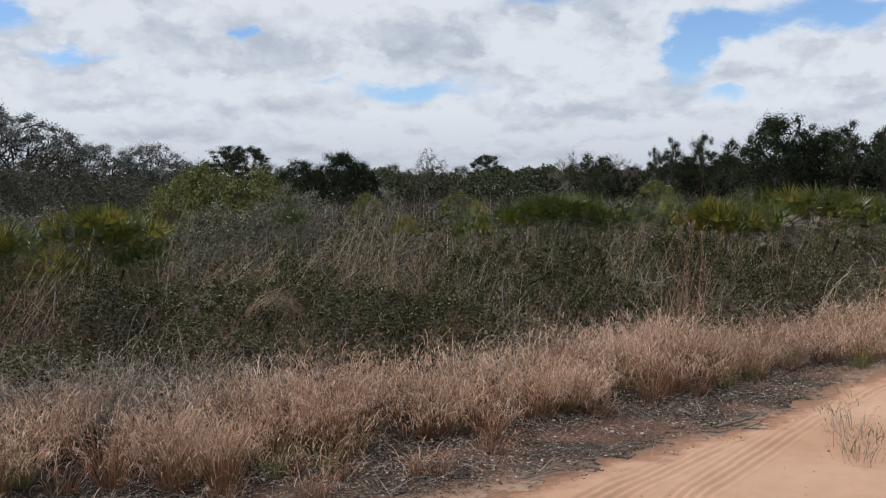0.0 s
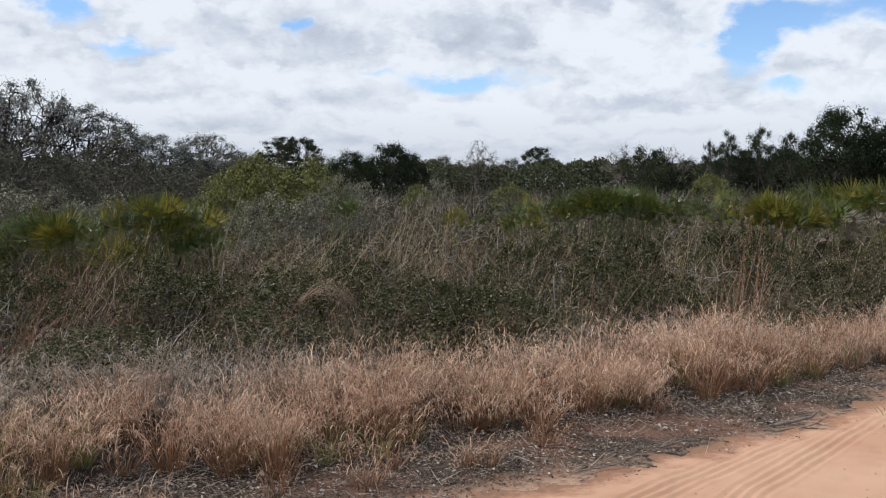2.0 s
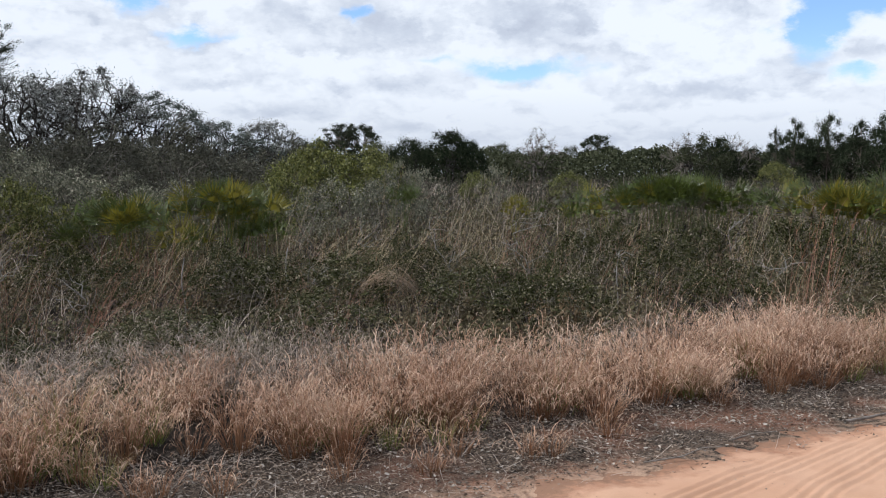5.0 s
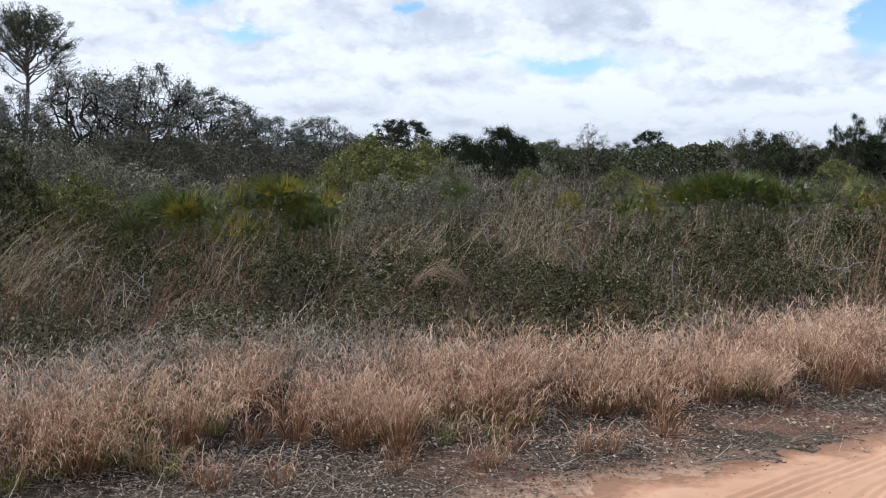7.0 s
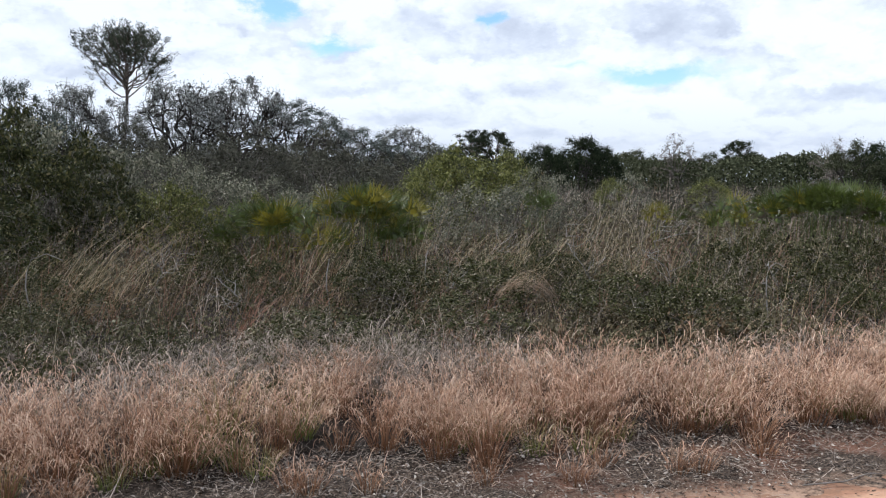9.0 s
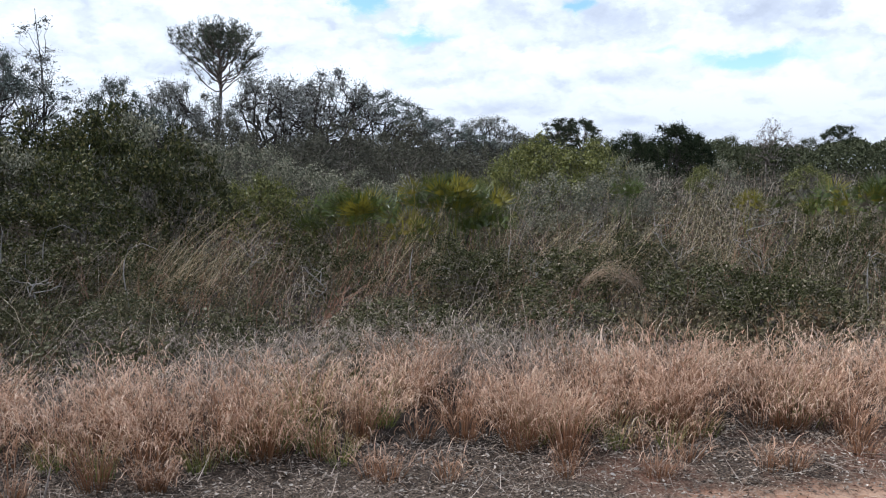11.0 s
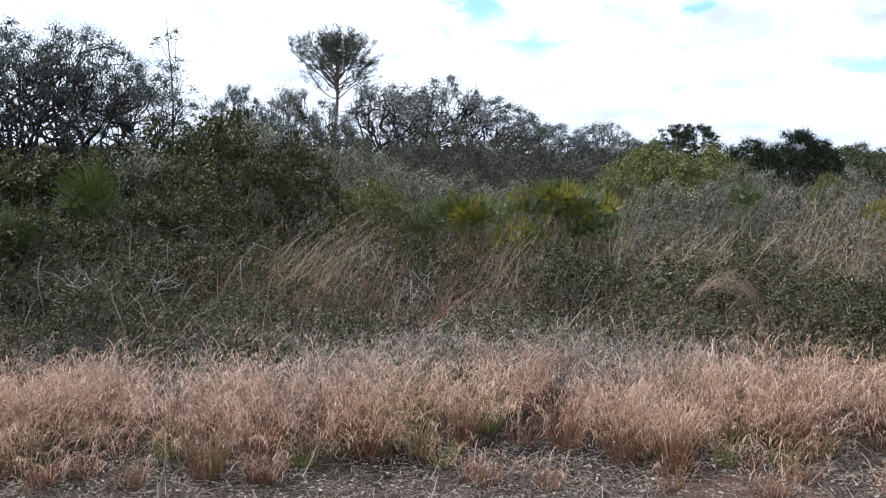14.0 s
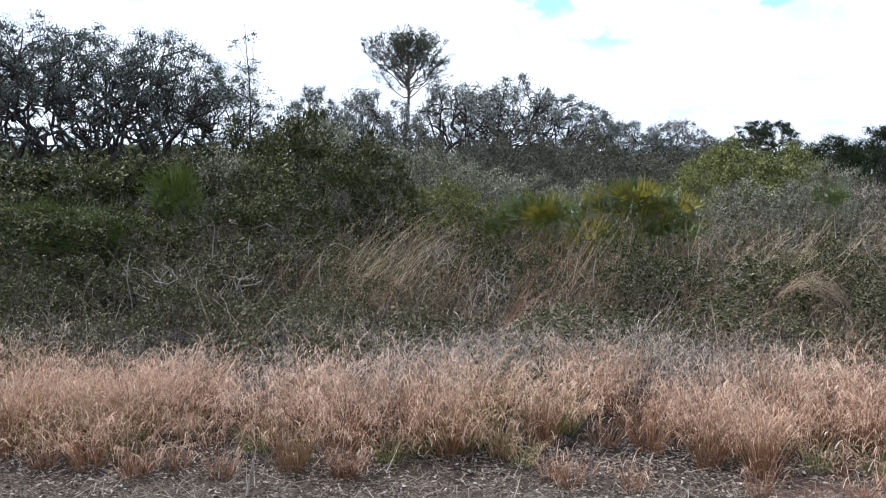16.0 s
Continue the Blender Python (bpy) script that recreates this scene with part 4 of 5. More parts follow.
def grass_dome():
    """A low hood of matted grass: long blades that rise at one side and bend over to the other."""
    rng = np.random.default_rng(77)
    geo = Geo()
    n = 130
    back = rng.random(n) < 0.3
    base = np.stack([np.where(back, 0.25, -0.27) + rng.normal(0, 0.035, n), rng.normal(0, 0.07, n), 0.36 + rng.normal(0, 0.03, n)], 1)
    blades(geo, rng, base, rng.uniform(0.5, 0.86, n), np.where(back, -1.0, 1.0) * np.pi / 2 + rng.normal(0, 0.22, n), rng.normal(0.45, 0.14, n), rng.normal(2.0, 0.25, n), rng.uniform(0.004, 0.0075, n), 9, 1.0)
    m = 90
    foot = np.stack([rng.uniform(-0.3, 0.3, m), rng.normal(0.05, 0.05, m), np.zeros(m)], 1)
    blades(geo, rng, foot, rng.uniform(0.3, 0.56, m), rng.uniform(0, 6.283, m), rng.uniform(0.0, 0.25, m), rng.uniform(0.3, 1.6, m), rng.uniform(0.003, 0.006, m), 5, 2.5)
    x, y = polar(21.2, 9.0)
    e = thing("grass_mound", "low hood of matted tan dead grass in the scrub", "grass mound", at=pose(x, y, 0.0, 0, 0, -21))
    part("foliage", geo, M_MOUND, e)


grass_dome()


# ---------------------------------------------------------------- palmettos
def frond_mesh(seed, mat, n=15, L=0.56, stalk=1.08):
    rng = np.random.default_rng(seed)
    geo = Geo()
    s = np.linspace(0, 1, 5)
    bend = rng.uniform(0.0, 0.16)
    tube(geo, np.stack([0 * s, bend * s ** 2, stalk * s], 1), np.linspace(0.008, 0.005, 5), 4)
    hub = np.array([0, bend, stalk])
    fan = np.radians(np.linspace(-66, 66, n))
    way = np.stack([np.sin(fan), 0.62 * np.abs(np.sin(fan)) - 0.12, np.cos(fan)], 1)
    way /= np.linalg.norm(way, axis=1)[:, None]
    ln = L * (0.78 + 0.22 * np.cos(fan)) * rng.uniform(0.88, 1.06, n)
    droop = np.array([0, 0.07, -0.04]) * rng.uniform(0.0, 1.3, (n, 1))
    side = np.cross(way, [0, 1, 0])
    side /= np.linalg.norm(side, axis=1)[:, None]
    # hub, the pleated valleys between leaflets, and three points up each leaflet
    v, f = [hub], []
    mids = (fan[:-1] + fan[1:]) / 2
    first = 1
    for a in np.concatenate([[fan[0] - 0.06], mids, [fan[-1] + 0.06]]):
        v.append(hub + np.array([math.sin(a), 0.62 * abs(math.sin(a)) - 0.04, math.cos(a)]) * L * 0.19)
    ridge = len(v)
    for i in range(n):
        p1 = hub + way[i] * ln[i] * 0.55 + droop[i] * 0.3
        w = 0.0135
        v += [hub + way[i] * L * 0.21, p1 - side[i] * w, p1 + side[i] * w, hub + way[i] * ln[i] + droop[i]]
        r0, l, r = ridge + 4 * i, first + i, first + i + 1
        f += [[0, l, r0], [0, r0, r], [l, r0 + 1, r0], [r0, r0 + 2, r], [r0, r0 + 1, r0 + 2], [r0 + 1, r0 + 3, r0 + 2]]
    geo.add(v, [np.array(f)])
    return geo.mesh("frond", mat)


FROND = {"green": [frond_mesh(s, M_PALM) for s in (1, 2, 3)], "yellow": [frond_mesh(s, M_PALMY) for s in (4, 5)], "dead": [frond_mesh(s, M_PALMD, 16) for s in (6, 7)]}


def palmetto(az, d, top, n, label, mix=(0.75, 0.15, 0.10), spread=0.25, scale=1.0, seed=0):
    """top: the height of its highest fronds; the stems lie along the ground, so the fronds rise from low down."""
    rng = np.random.default_rng(seed + int(5000 + az * 100))
    x, y = polar(az, d)
    e = thing("saw_palmetto", label, "palmetto", "palmettos in the scrub", pose(x, y, 0.0))
    reach = 1.58 * scale
    foot = max(0.04, top - reach)
    geo = Geo()
    s = np.linspace(0, 1, 6)
    tube(geo, np.stack([0.7 * (s - 1) * scale ** 3, 0.15 * np.sin(s * 3), 0.03 + (foot + 0.05) * s ** 2], 1), np.linspace(0.05, 0.055, 6) * scale ** 2, 7)
    part("stem", geo, M_BARK, e, "shaggy brown stem")
    for i in range(int(n * 1.4)):
        kind = ("green", "yellow", "dead")[int(rng.choice(3, p=mix))]
        f = new("frond", FROND[kind][int(rng.integers(len(FROND[kind])))])
        tilt = 32 * scale * rng.random() ** 0.7 if kind != "dead" else rng.uniform(35, 55)
        turn = rng.uniform(0, 360)
        off = rng.normal(0, spread * 1.1, 2)
        m = pose(off[0], off[1], foot + rng.uniform(-0.34, 0.06) * scale, 0, 0, turn) @ pose(0, 0, 0, -tilt, 0, 0) @ pose(0, 0, 0, 0, 0, rng.uniform(-90, 90))
        f.matrix_basis = m @ Matrix.Diagonal((scale * rng.uniform(0.82, 1.06),) * 3).to_4x4()
        f.parent = e


GREEN_L, YEL_L, MIX_L = "dark green saw palmetto with stiff fan fronds", "yellowing saw palmetto with fan fronds", "green saw palmetto with yellow and dead grey fronds"
for az_, d_, top_, n_, lab_, mix_, sp_ in [
        (4.0, 12.4, 1.32, 17, GREEN_L, (0.8, 0.2, 0.0), 0.10), (5.3, 12.7, 1.34, 14, GREEN_L, (0.7, 0.3, 0.0), 0.10),
        (7.3, 12.0, 1.14, 11, YEL_L, (0.25, 0.75, 0.0), 0.16), (9.2, 12.5, 1.52, 15, MIX_L, (0.7, 0.22, 0.08), 0.16), (10.3, 12.4, 1.56, 18, MIX_L, (0.7, 0.25, 0.05), 0.16),
        (11.4, 12.6, 1.46, 15, GREEN_L, (0.85, 0.13, 0.02), 0.18), (12.6, 12.7, 1.16, 13, GREEN_L, (0.92, 0.06, 0.02), 0.18), (0.8, 13.4, 1.15, 6, GREEN_L, (0.95, 0.05, 0.0), 0.15),
        (-20.0, 12.5, 1.85, 15, GREEN_L, (0.9, 0.0, 0.1), 0.08), (-26.3, 11.6, 1.16, 18, GREEN_L, (0.95, 0.03, 0.02), 0.25), (-28.6, 12.0, 1.0, 16, GREEN_L, (0.95, 0.03, 0.02), 0.25),
        (34.6, 17.0, 1.28, 14, MIX_L, (0.65, 0.35, 0.0), 0.25), (36.2, 16.6, 1.42, 16, MIX_L, (0.75, 0.25, 0.0), 0.25),
        (37.9, 16.4, 1.58, 18, GREEN_L, (0.8, 0.1, 0.1), 0.25), (39.3, 16.2, 1.6, 26, GREEN_L, (0.95, 0.05, 0.0), 0.25), (40.8, 16.2, 1.6, 24, GREEN_L, (0.95, 0.05, 0.0), 0.25),
        (42.0, 16.2, 1.6, 22, MIX_L, (0.92, 0.06, 0.02), 0.25), (43.4, 16.2, 1.44, 14, MIX_L, (0.9, 0.08, 0.02), 0.2),
        (48.4, 14.8, 1.52, 18, MIX_L, (0.6, 0.35, 0.05), 0.22), (49.7, 14.6, 1.5, 22, YEL_L, (0.35, 0.6, 0.05), 0.22),
        (50.9, 14.4, 1.55, 22, YEL_L, (0.45, 0.5, 0.05), 0.22), (52.3, 14.8, 1.45, 18, MIX_L, (0.6, 0.3, 0.1), 0.22), (53.4, 15.8, 1.7, 18, MIX_L, (0.55, 0.25, 0.2), 0.25),
        (55.6, 16.0, 1.65, 20, MIX_L, (0.6, 0.3, 0.1), 0.25), (57.4, 16.0, 1.68, 20, GREEN_L, (0.65, 0.3, 0.05), 0.25), (59.2, 16.8, 1.5, 20, MIX_L, (0.55, 0.4, 0.05), 0.25),
        (61.0, 17.0, 1.5, 18, MIX_L, (0.55, 0.4, 0.05), 0.25), (21.7, 16.0, 1.40, 9, GREEN_L, (0.95, 0.05, 0.0), 0.12), (29.5, 13.6, 1.24, 8, YEL_L, (0.1, 0.9, 0.0), 0.03)]:
    palmetto(az_, d_, top_ + (0.1 if d_ > 12 and az_ > -10 else 0.0), n_, lab_, mix_, sp_, {8: 0.42, 9: 0.55, 11: 0.62}.get(n_, 0.70 if az_ > 30 else 0.66 if az_ > 0 else 0.85))


# ---------------------------------------------------------------- bushes and trees
def gnarled(rng, a, b, n, wobble, sag=0.0):
    """A wandering line from a to b."""
    s = np.linspace(0, 1, n)[:, None]
    p = a + (b - a) * s
    ln = np.linalg.norm(b - a)
    off = np.cumsum(rng.normal(0, 1, (n, 3)), 0) * wobble * ln / n
    off -= off[0] + (off[-1] - off[0]) * s
    p = p + off
    p[:, 2] += (sag * ln * np.sin(s * np.pi))[:, 0]
    return p


def plant(seed, height, width, low, clumps, clump_r, per, leaf, leaf_mat, bark, trunks=1, fork=0.25, hubs=6, trunk_r=0.11, aspect=0.5, twigs=6,
          flat=0.65, shell=0.65, wobble=0.5, needles=0.0, pointed=0.5, from_stem=False, loose=0.25, sides=9):
    """A plant at the origin as two meshes. Its crown fills a dome from 'low' of the height upward with ragged clumps of leaves; limbs
    wander from the trunk to every clump."""
    rng = np.random.default_rng(seed)
    wood, crown = Geo(), Geo()
    z0 = low * height
    rho = np.sqrt(rng.random(clumps)) * 0.93
    a = rng.uniform(0, 6.283, clumps)
    lumps = 1 + 0.13 * np.sin(a * 3 + seed) + 0.08 * np.sin(a * 7 + 2 * seed)
    dome = (1 - rho ** 2) ** pointed
    u = np.where(rng.random(clumps) < shell, rng.uniform(0.82, 1.0, clumps), rng.random(clumps) ** 0.8)
    rc = width * clump_r * rng.uniform(0.65, 1.35, clumps)
    z = z0 + (height - z0) * dome * u * rng.uniform(0.9, 1.0, clumps) - rc * flat * 0.8
    c = np.stack([width / 2 * rho * lumps * np.cos(a), width / 2 * rho * lumps * np.sin(a), np.maximum(z, rc * 0.4)], 1)
    # trunks and the points from which limbs part
    hub = []
    for i in range(trunks):
        t = 6.283 * i / trunks + rng.uniform(0, 1)
        foot = np.array([math.cos(t), math.sin(t), 0]) * (0.06 * width if trunks > 1 else 0) + np.array([0, 0, -0.1])
        top = foot * 2.2 + np.array([rng.normal(0, 0.05) * width, rng.normal(0, 0.05) * width, fork * height + 0.1])
        if from_stem:
            top = np.array([0, 0, height * 0.95])
        line = gnarled(rng, foot, top, 9, wobble * (0.12 if from_stem else 0.6))
        tube(wood, line, np.linspace(trunk_r, trunk_r * (0.15 if from_stem else 0.7), 9), sides)
        if from_stem:
            hub += [line[j] for j in range(3, 9)]
        else:
            for j in range(hubs):
                q = c[rng.integers(clumps)] * np.array([0.55, 0.55, 0.0]) + np.array([0, 0, rng.uniform(fork + 0.12, 0.72) * height])
                limb = gnarled(rng, line[-1], q, 8, wobble)
                tube(wood, limb, np.linspace(trunk_r * 0.6, trunk_r * 0.28, 8), max(3, sides - 3))
                hub += [limb[5], limb[-1]]
    hub = np.array(hub)
    for i in range(clumps):
        gap = np.linalg.norm(hub - c[i], axis=1) + 3.0 * np.maximum(0, hub[:, 2] - c[i, 2] + (0.12 * height if from_stem else 0.0))
        h = hub[np.argmin(gap)]
        tube(wood, gnarled(rng, h, c[i], 6, wobble, -0.04), np.linspace(trunk_r * 0.26, trunk_r * 0.06, 6), 4 if sides > 5 else 3)
        for _ in range(twigs):
            e = c[i] + np.clip(rng.normal(0, 0.6, 3), -1, 1) * rc[i] * np.array([1, 1, flat])
            tube(wood, gnarled(rng, c[i], e, 3, wobble), np.linspace(trunk_r * 0.07, trunk_r * 0.03, 3), 3)
    k = np.repeat(np.arange(clumps), per)
    m = len(k)
    d = rng.normal(size=(m, 3))
    d /= np.linalg.norm(d, axis=1)[:, None]
    s = rng.random(m) ** 0.55 * (1 + loose * rng.normal(0, 1, m))
    p = c[k] + d * (s * rc[k])[:, None] * np.array([1, 1, flat])
    p[:, 2] = np.clip(p[:, 2], 0.03, None)
    ax = d * 0.8 + np.array([0, 0, needles]) if needles else None
    # bring the crown to its full height and width
    grow = np.array([0.5 * width / np.percentile(np.abs(p[:, 0]), 98.5), 0.5 * width / np.percentile(np.abs(p[:, 1]), 98.5), height / np.percentile(p[:, 2], 99.6)])
    wood.v = [(v * grow).astype(np.float32) for v in wood.v]
    leaves(crown, rng, p * grow, rng.uniform(0.6, 1.3, m) * leaf * np.clip(1.75 - 0.95 * s, 0.75, 1.75), aspect, rng.random(clumps)[k], ax)
    return wood.mesh("trunk", bark, True), crown.mesh("crown", leaf_mat)


def stand(name, meshes, names, az, d, h, w, label, category, group, size, turn=None, z=0.0):
    """Sets up a plant made of shared meshes, scaled from its own size to height h and width w."""
    x, y = polar(az, d)
    rng = np.random.default_rng(int(abs(az) * 1000) + int(d * 10))
    e = thing(name, label, category, group, pose(x, y, z, 0, 0, rng.uniform(0, 360) if turn is None else turn))
    e.scale = (w / size[1], w / size[1], h / size[0])
    for me, nm in zip(meshes, names):
        o = new(nm, me)
        o.parent = e
    return e


# bushes, built 2 m high and 2 m wide
def bush_kind(seeds, leaf_mat, leaf, per, clumps=46):
    return [plant(s, 2.0, 2.0, 0.06, clumps, 0.125, per, leaf, leaf_mat, M_DEADWOOD, trunks=6, fork=0.3, hubs=2, trunk_r=0.02, twigs=4, sides=5, flat=0.85, pointed=0.4, wobble=0.4) for s in seeds]


BUSH = {"green": bush_kind((101, 102, 103), M_BUSH, 0.062, 85), "grey": bush_kind((111, 112, 113), M_GREYBUSH, 0.048, 75), "yellow": bush_kind((121, 122), M_YELLOW, 0.06, 120, 56)}
BUSH_LABEL = {"green": "dense green leafy bush at the scrub's edge", "grey": "twiggy grey-green bush with small leaves", "yellow": "yellow-green leafy bush rising from the scrub"}
BUSHES = [("green", -32.0, 13.5, 1.5, 10), ("green", -29.0, 14.5, 1.2, 9), ("green", -25.5, 14.0, 1.3, 9), ("green", -23.5, 13.6, 1.0, 7), ("green", -21.5, 14.5, 1.6, 8),
          ("green", -18.0, 14.0, 1.8, 8), ("grey", -16.2, 13.5, 1.8, 6), ("green", -14.8, 15.0, 3.6, 8), ("green", -12.5, 14.5, 3.6, 7), ("green", -11.2, 15.5, 4.3, 7),
          ("grey", -9.6, 15.0, 3.6, 7), ("green", -7.8, 14.6, 2.6, 7), ("grey", -6.0, 15.5, 2.6, 7), ("grey", -4.0, 15.0, 1.8, 6), ("green", -10.0, 13.0, 1.6, 7),
          ("green", -14.0, 12.8, 1.3, 7), ("green", -7.0, 12.8, 0.8, 6), ("grey", -2.2, 15.5, 1.5, 6), ("grey", -0.2, 16.0, 0.9, 6), ("yellow", -3.0, 13.5, -0.3, 5),
          ("yellow", -0.8, 13.6, -0.8, 4), ("grey", 1.6, 15.5, 0.4, 6), ("yellow", 2.6, 14.0, -1.1, 4), ("grey", 4.0, 16.5, 0.0, 6),
          ("grey", 6.5, 17.0, -0.3, 6), ("yellow", 15.2, 20.0, 1.7, 5), ("yellow", 16.8, 20.5, 2.2, 6), ("yellow", 19.2, 20.5, 1.9, 6), ("yellow", 13.6, 18.5, 0.3, 4),
          ("grey", 17.8, 17.5, -0.2, 5), ("grey", 20.2, 18.0, 0.1, 5), ("grey", 15.5, 16.5, -0.8, 4), ("grey", 21.5, 20.0, 0.9, 4), ("yellow", 20.6, 22.0, 1.3, 4),
          ("grey", 23.0, 22.0, 0.4, 4), ("green", -31.0, 11.0, -1.5, 9), ("green", -27.5, 11.3, -2.2, 8), ("green", -23.5, 11.2, -2.2, 7), ("green", -17.0, 11.6, -1.4, 7),
          ("green", -13.0, 11.4, -0.8, 7), ("grey", 28.0, 30.0, 0.6, 3), ("yellow", 27.0, 34.0, 0.2, 2.5), ("yellow", 33.0, 40.0, 0.2, 3), ("yellow", 46.0, 55.0, 0.8, 2.6)]
for i_, (kind_, az_, d_, el_, wid_) in enumerate(BUSHES):
    stand("bush", BUSH[kind_][i_ % len(BUSH[kind_])], ("stem", "foliage"), az_, d_, top_at(el_, d_), max(1.0, 2 * d_ * math.tan(radians(wid_ / 2))),
          BUSH_LABEL[kind_], "bush", "bushes in the scrub", (2.0, 2.0))

# low leafy shrubs in the scrub, built 0.8 m high and 1.2 m wide
M_SHRUB = plant_material("shrub_leaf", [(0.0, (0.020, 0.023, 0.008)), (0.5, (0.050, 0.053, 0.018)), (0.85, (0.095, 0.096, 0.038)), (0.94, (0.18, 0.16, 0.10)), (1.0, (0.34, 0.30, 0.22))],
                         rough=0.6, translucent=0.12, spec=0.12)
SHRUB = [plant(s, 0.8, 1.2, 0.05, 64, 0.10, 75, 0.027, M_SHRUB, M_DEADWOOD, trunks=5, fork=0.25, hubs=2, trunk_r=0.009, twigs=3, sides=4, flat=0.85, pointed=0.45, wobble=0.5, loose=0.35) for s in (141, 142, 143)]
rng_ = np.random.default_rng(145)
for i_ in range(46):
    az_ = -30 + 94 * (i_ + rng_.uniform(0.0, 1.0)) / 46
    if -11 < az_ < 9 and i_ % 2:
        continue
    d_ = rng_.uniform(6.9, 10.8) / max(0.62, math.cos(radians(az_)) ** 0.8)
    stand("shrub", SHRUB[i_ % 3], ("stem", "foliage"), az_, d_, float(scrub_height(d_)) * rng_.uniform(0.75, 1.1), rng_.uniform(0.8, 1.5), "low dark green leafy shrub in the grey scrub", "shrub",
          "low shrubs in the scrub", (0.8, 1.2))

# dark undergrowth beneath the oaks
UNDER = bush_kind((131, 132), M_UNDER, 0.046, 130)
for i_, az_ in enumerate(np.arange(-6, 16.5, 1.7)):
    d_ = 27 + 3 * math.sin(i_ * 2.1)
    stand("bush", UNDER[i_ % 2], ("stem", "foliage"), az_, d_, top_at((2.7 if az_ < 8 else 1.7) + 0.6 * math.sin(i_ * 1.7), d_), 2.8, "dark grey-green bush under the oaks", "bush", "undergrowth of the oaks", (2.0, 2.0))

# oaks, built 5 m high and 5 m wide
OAK = [plant(s, 5.0, 5.0, 0.44, 92, 0.085, 112, 0.062, M_OAK, M_BARK, trunks=1 + s % 3, fork=0.28, hubs=6, trunk_r=0.11, twigs=5, flat=0.55, wobble=0.9) for s in (201, 202, 203)]
MOSSY = [plant(s, 5.0, 5.0, 0.34, 76, 0.085, 80, 0.10, M_MOSS, M_BARK, trunks=2, fork=0.25, hubs=7, trunk_r=0.12, twigs=10, flat=0.75, wobble=0.9, aspect=0.4) for s in (211, 212, 213)]
OAKS = [("oak", -33.0, 24, 8.7, 11), ("oak", -28.3, 23, 9.3, 9), ("oak", -24.6, 24, 8.9, 9), ("oak", -20.4, 24, 8.8, 8), ("oak", -17.6, 26, 6.6, 7), ("oak", -23.0, 28, 7.2, 9), ("oak", -30.5, 28, 7.0, 9),
        ("moss", -1.7, 36, 6.1, 7), ("moss", 2.2, 36, 6.5, 7.5), ("oak", 5.6, 38, 5.2, 7), ("moss", 0.4, 41, 5.6, 7),
        ("moss", 7.9, 40, 4.0, 5), ("oak", 9.8, 43, 3.4, 5), ("moss", 12.9, 44, 3.5, 5), ("oak", 11.5, 42, 2.6, 5), ("oak", 14.6, 46, 2.3, 4),
        ("moss", -7.9, 30, 5.6, 5), ("moss", -5.4, 32, 4.8, 5), ("oak", -11.2, 22, 5.7, 4.5), ("oak", -9.3, 24, 4.2, 4.5)]
for i_, (kind_, az_, d_, el_, wid_) in enumerate(OAKS):
    pool = OAK if kind_ == "oak" else MOSSY
    stand("oak_tree", pool[i_ % 3], ("trunk", "crown"), az_, d_, top_at(el_, d_), 2 * d_ * math.tan(radians(wid_ / 2)),
          "gnarled scrub oak with dark evergreen leaves" if kind_ == "oak" else "gnarled oak hung with grey lichen and moss", "oak tree", "oaks behind the scrub", (5.0, 5.0))


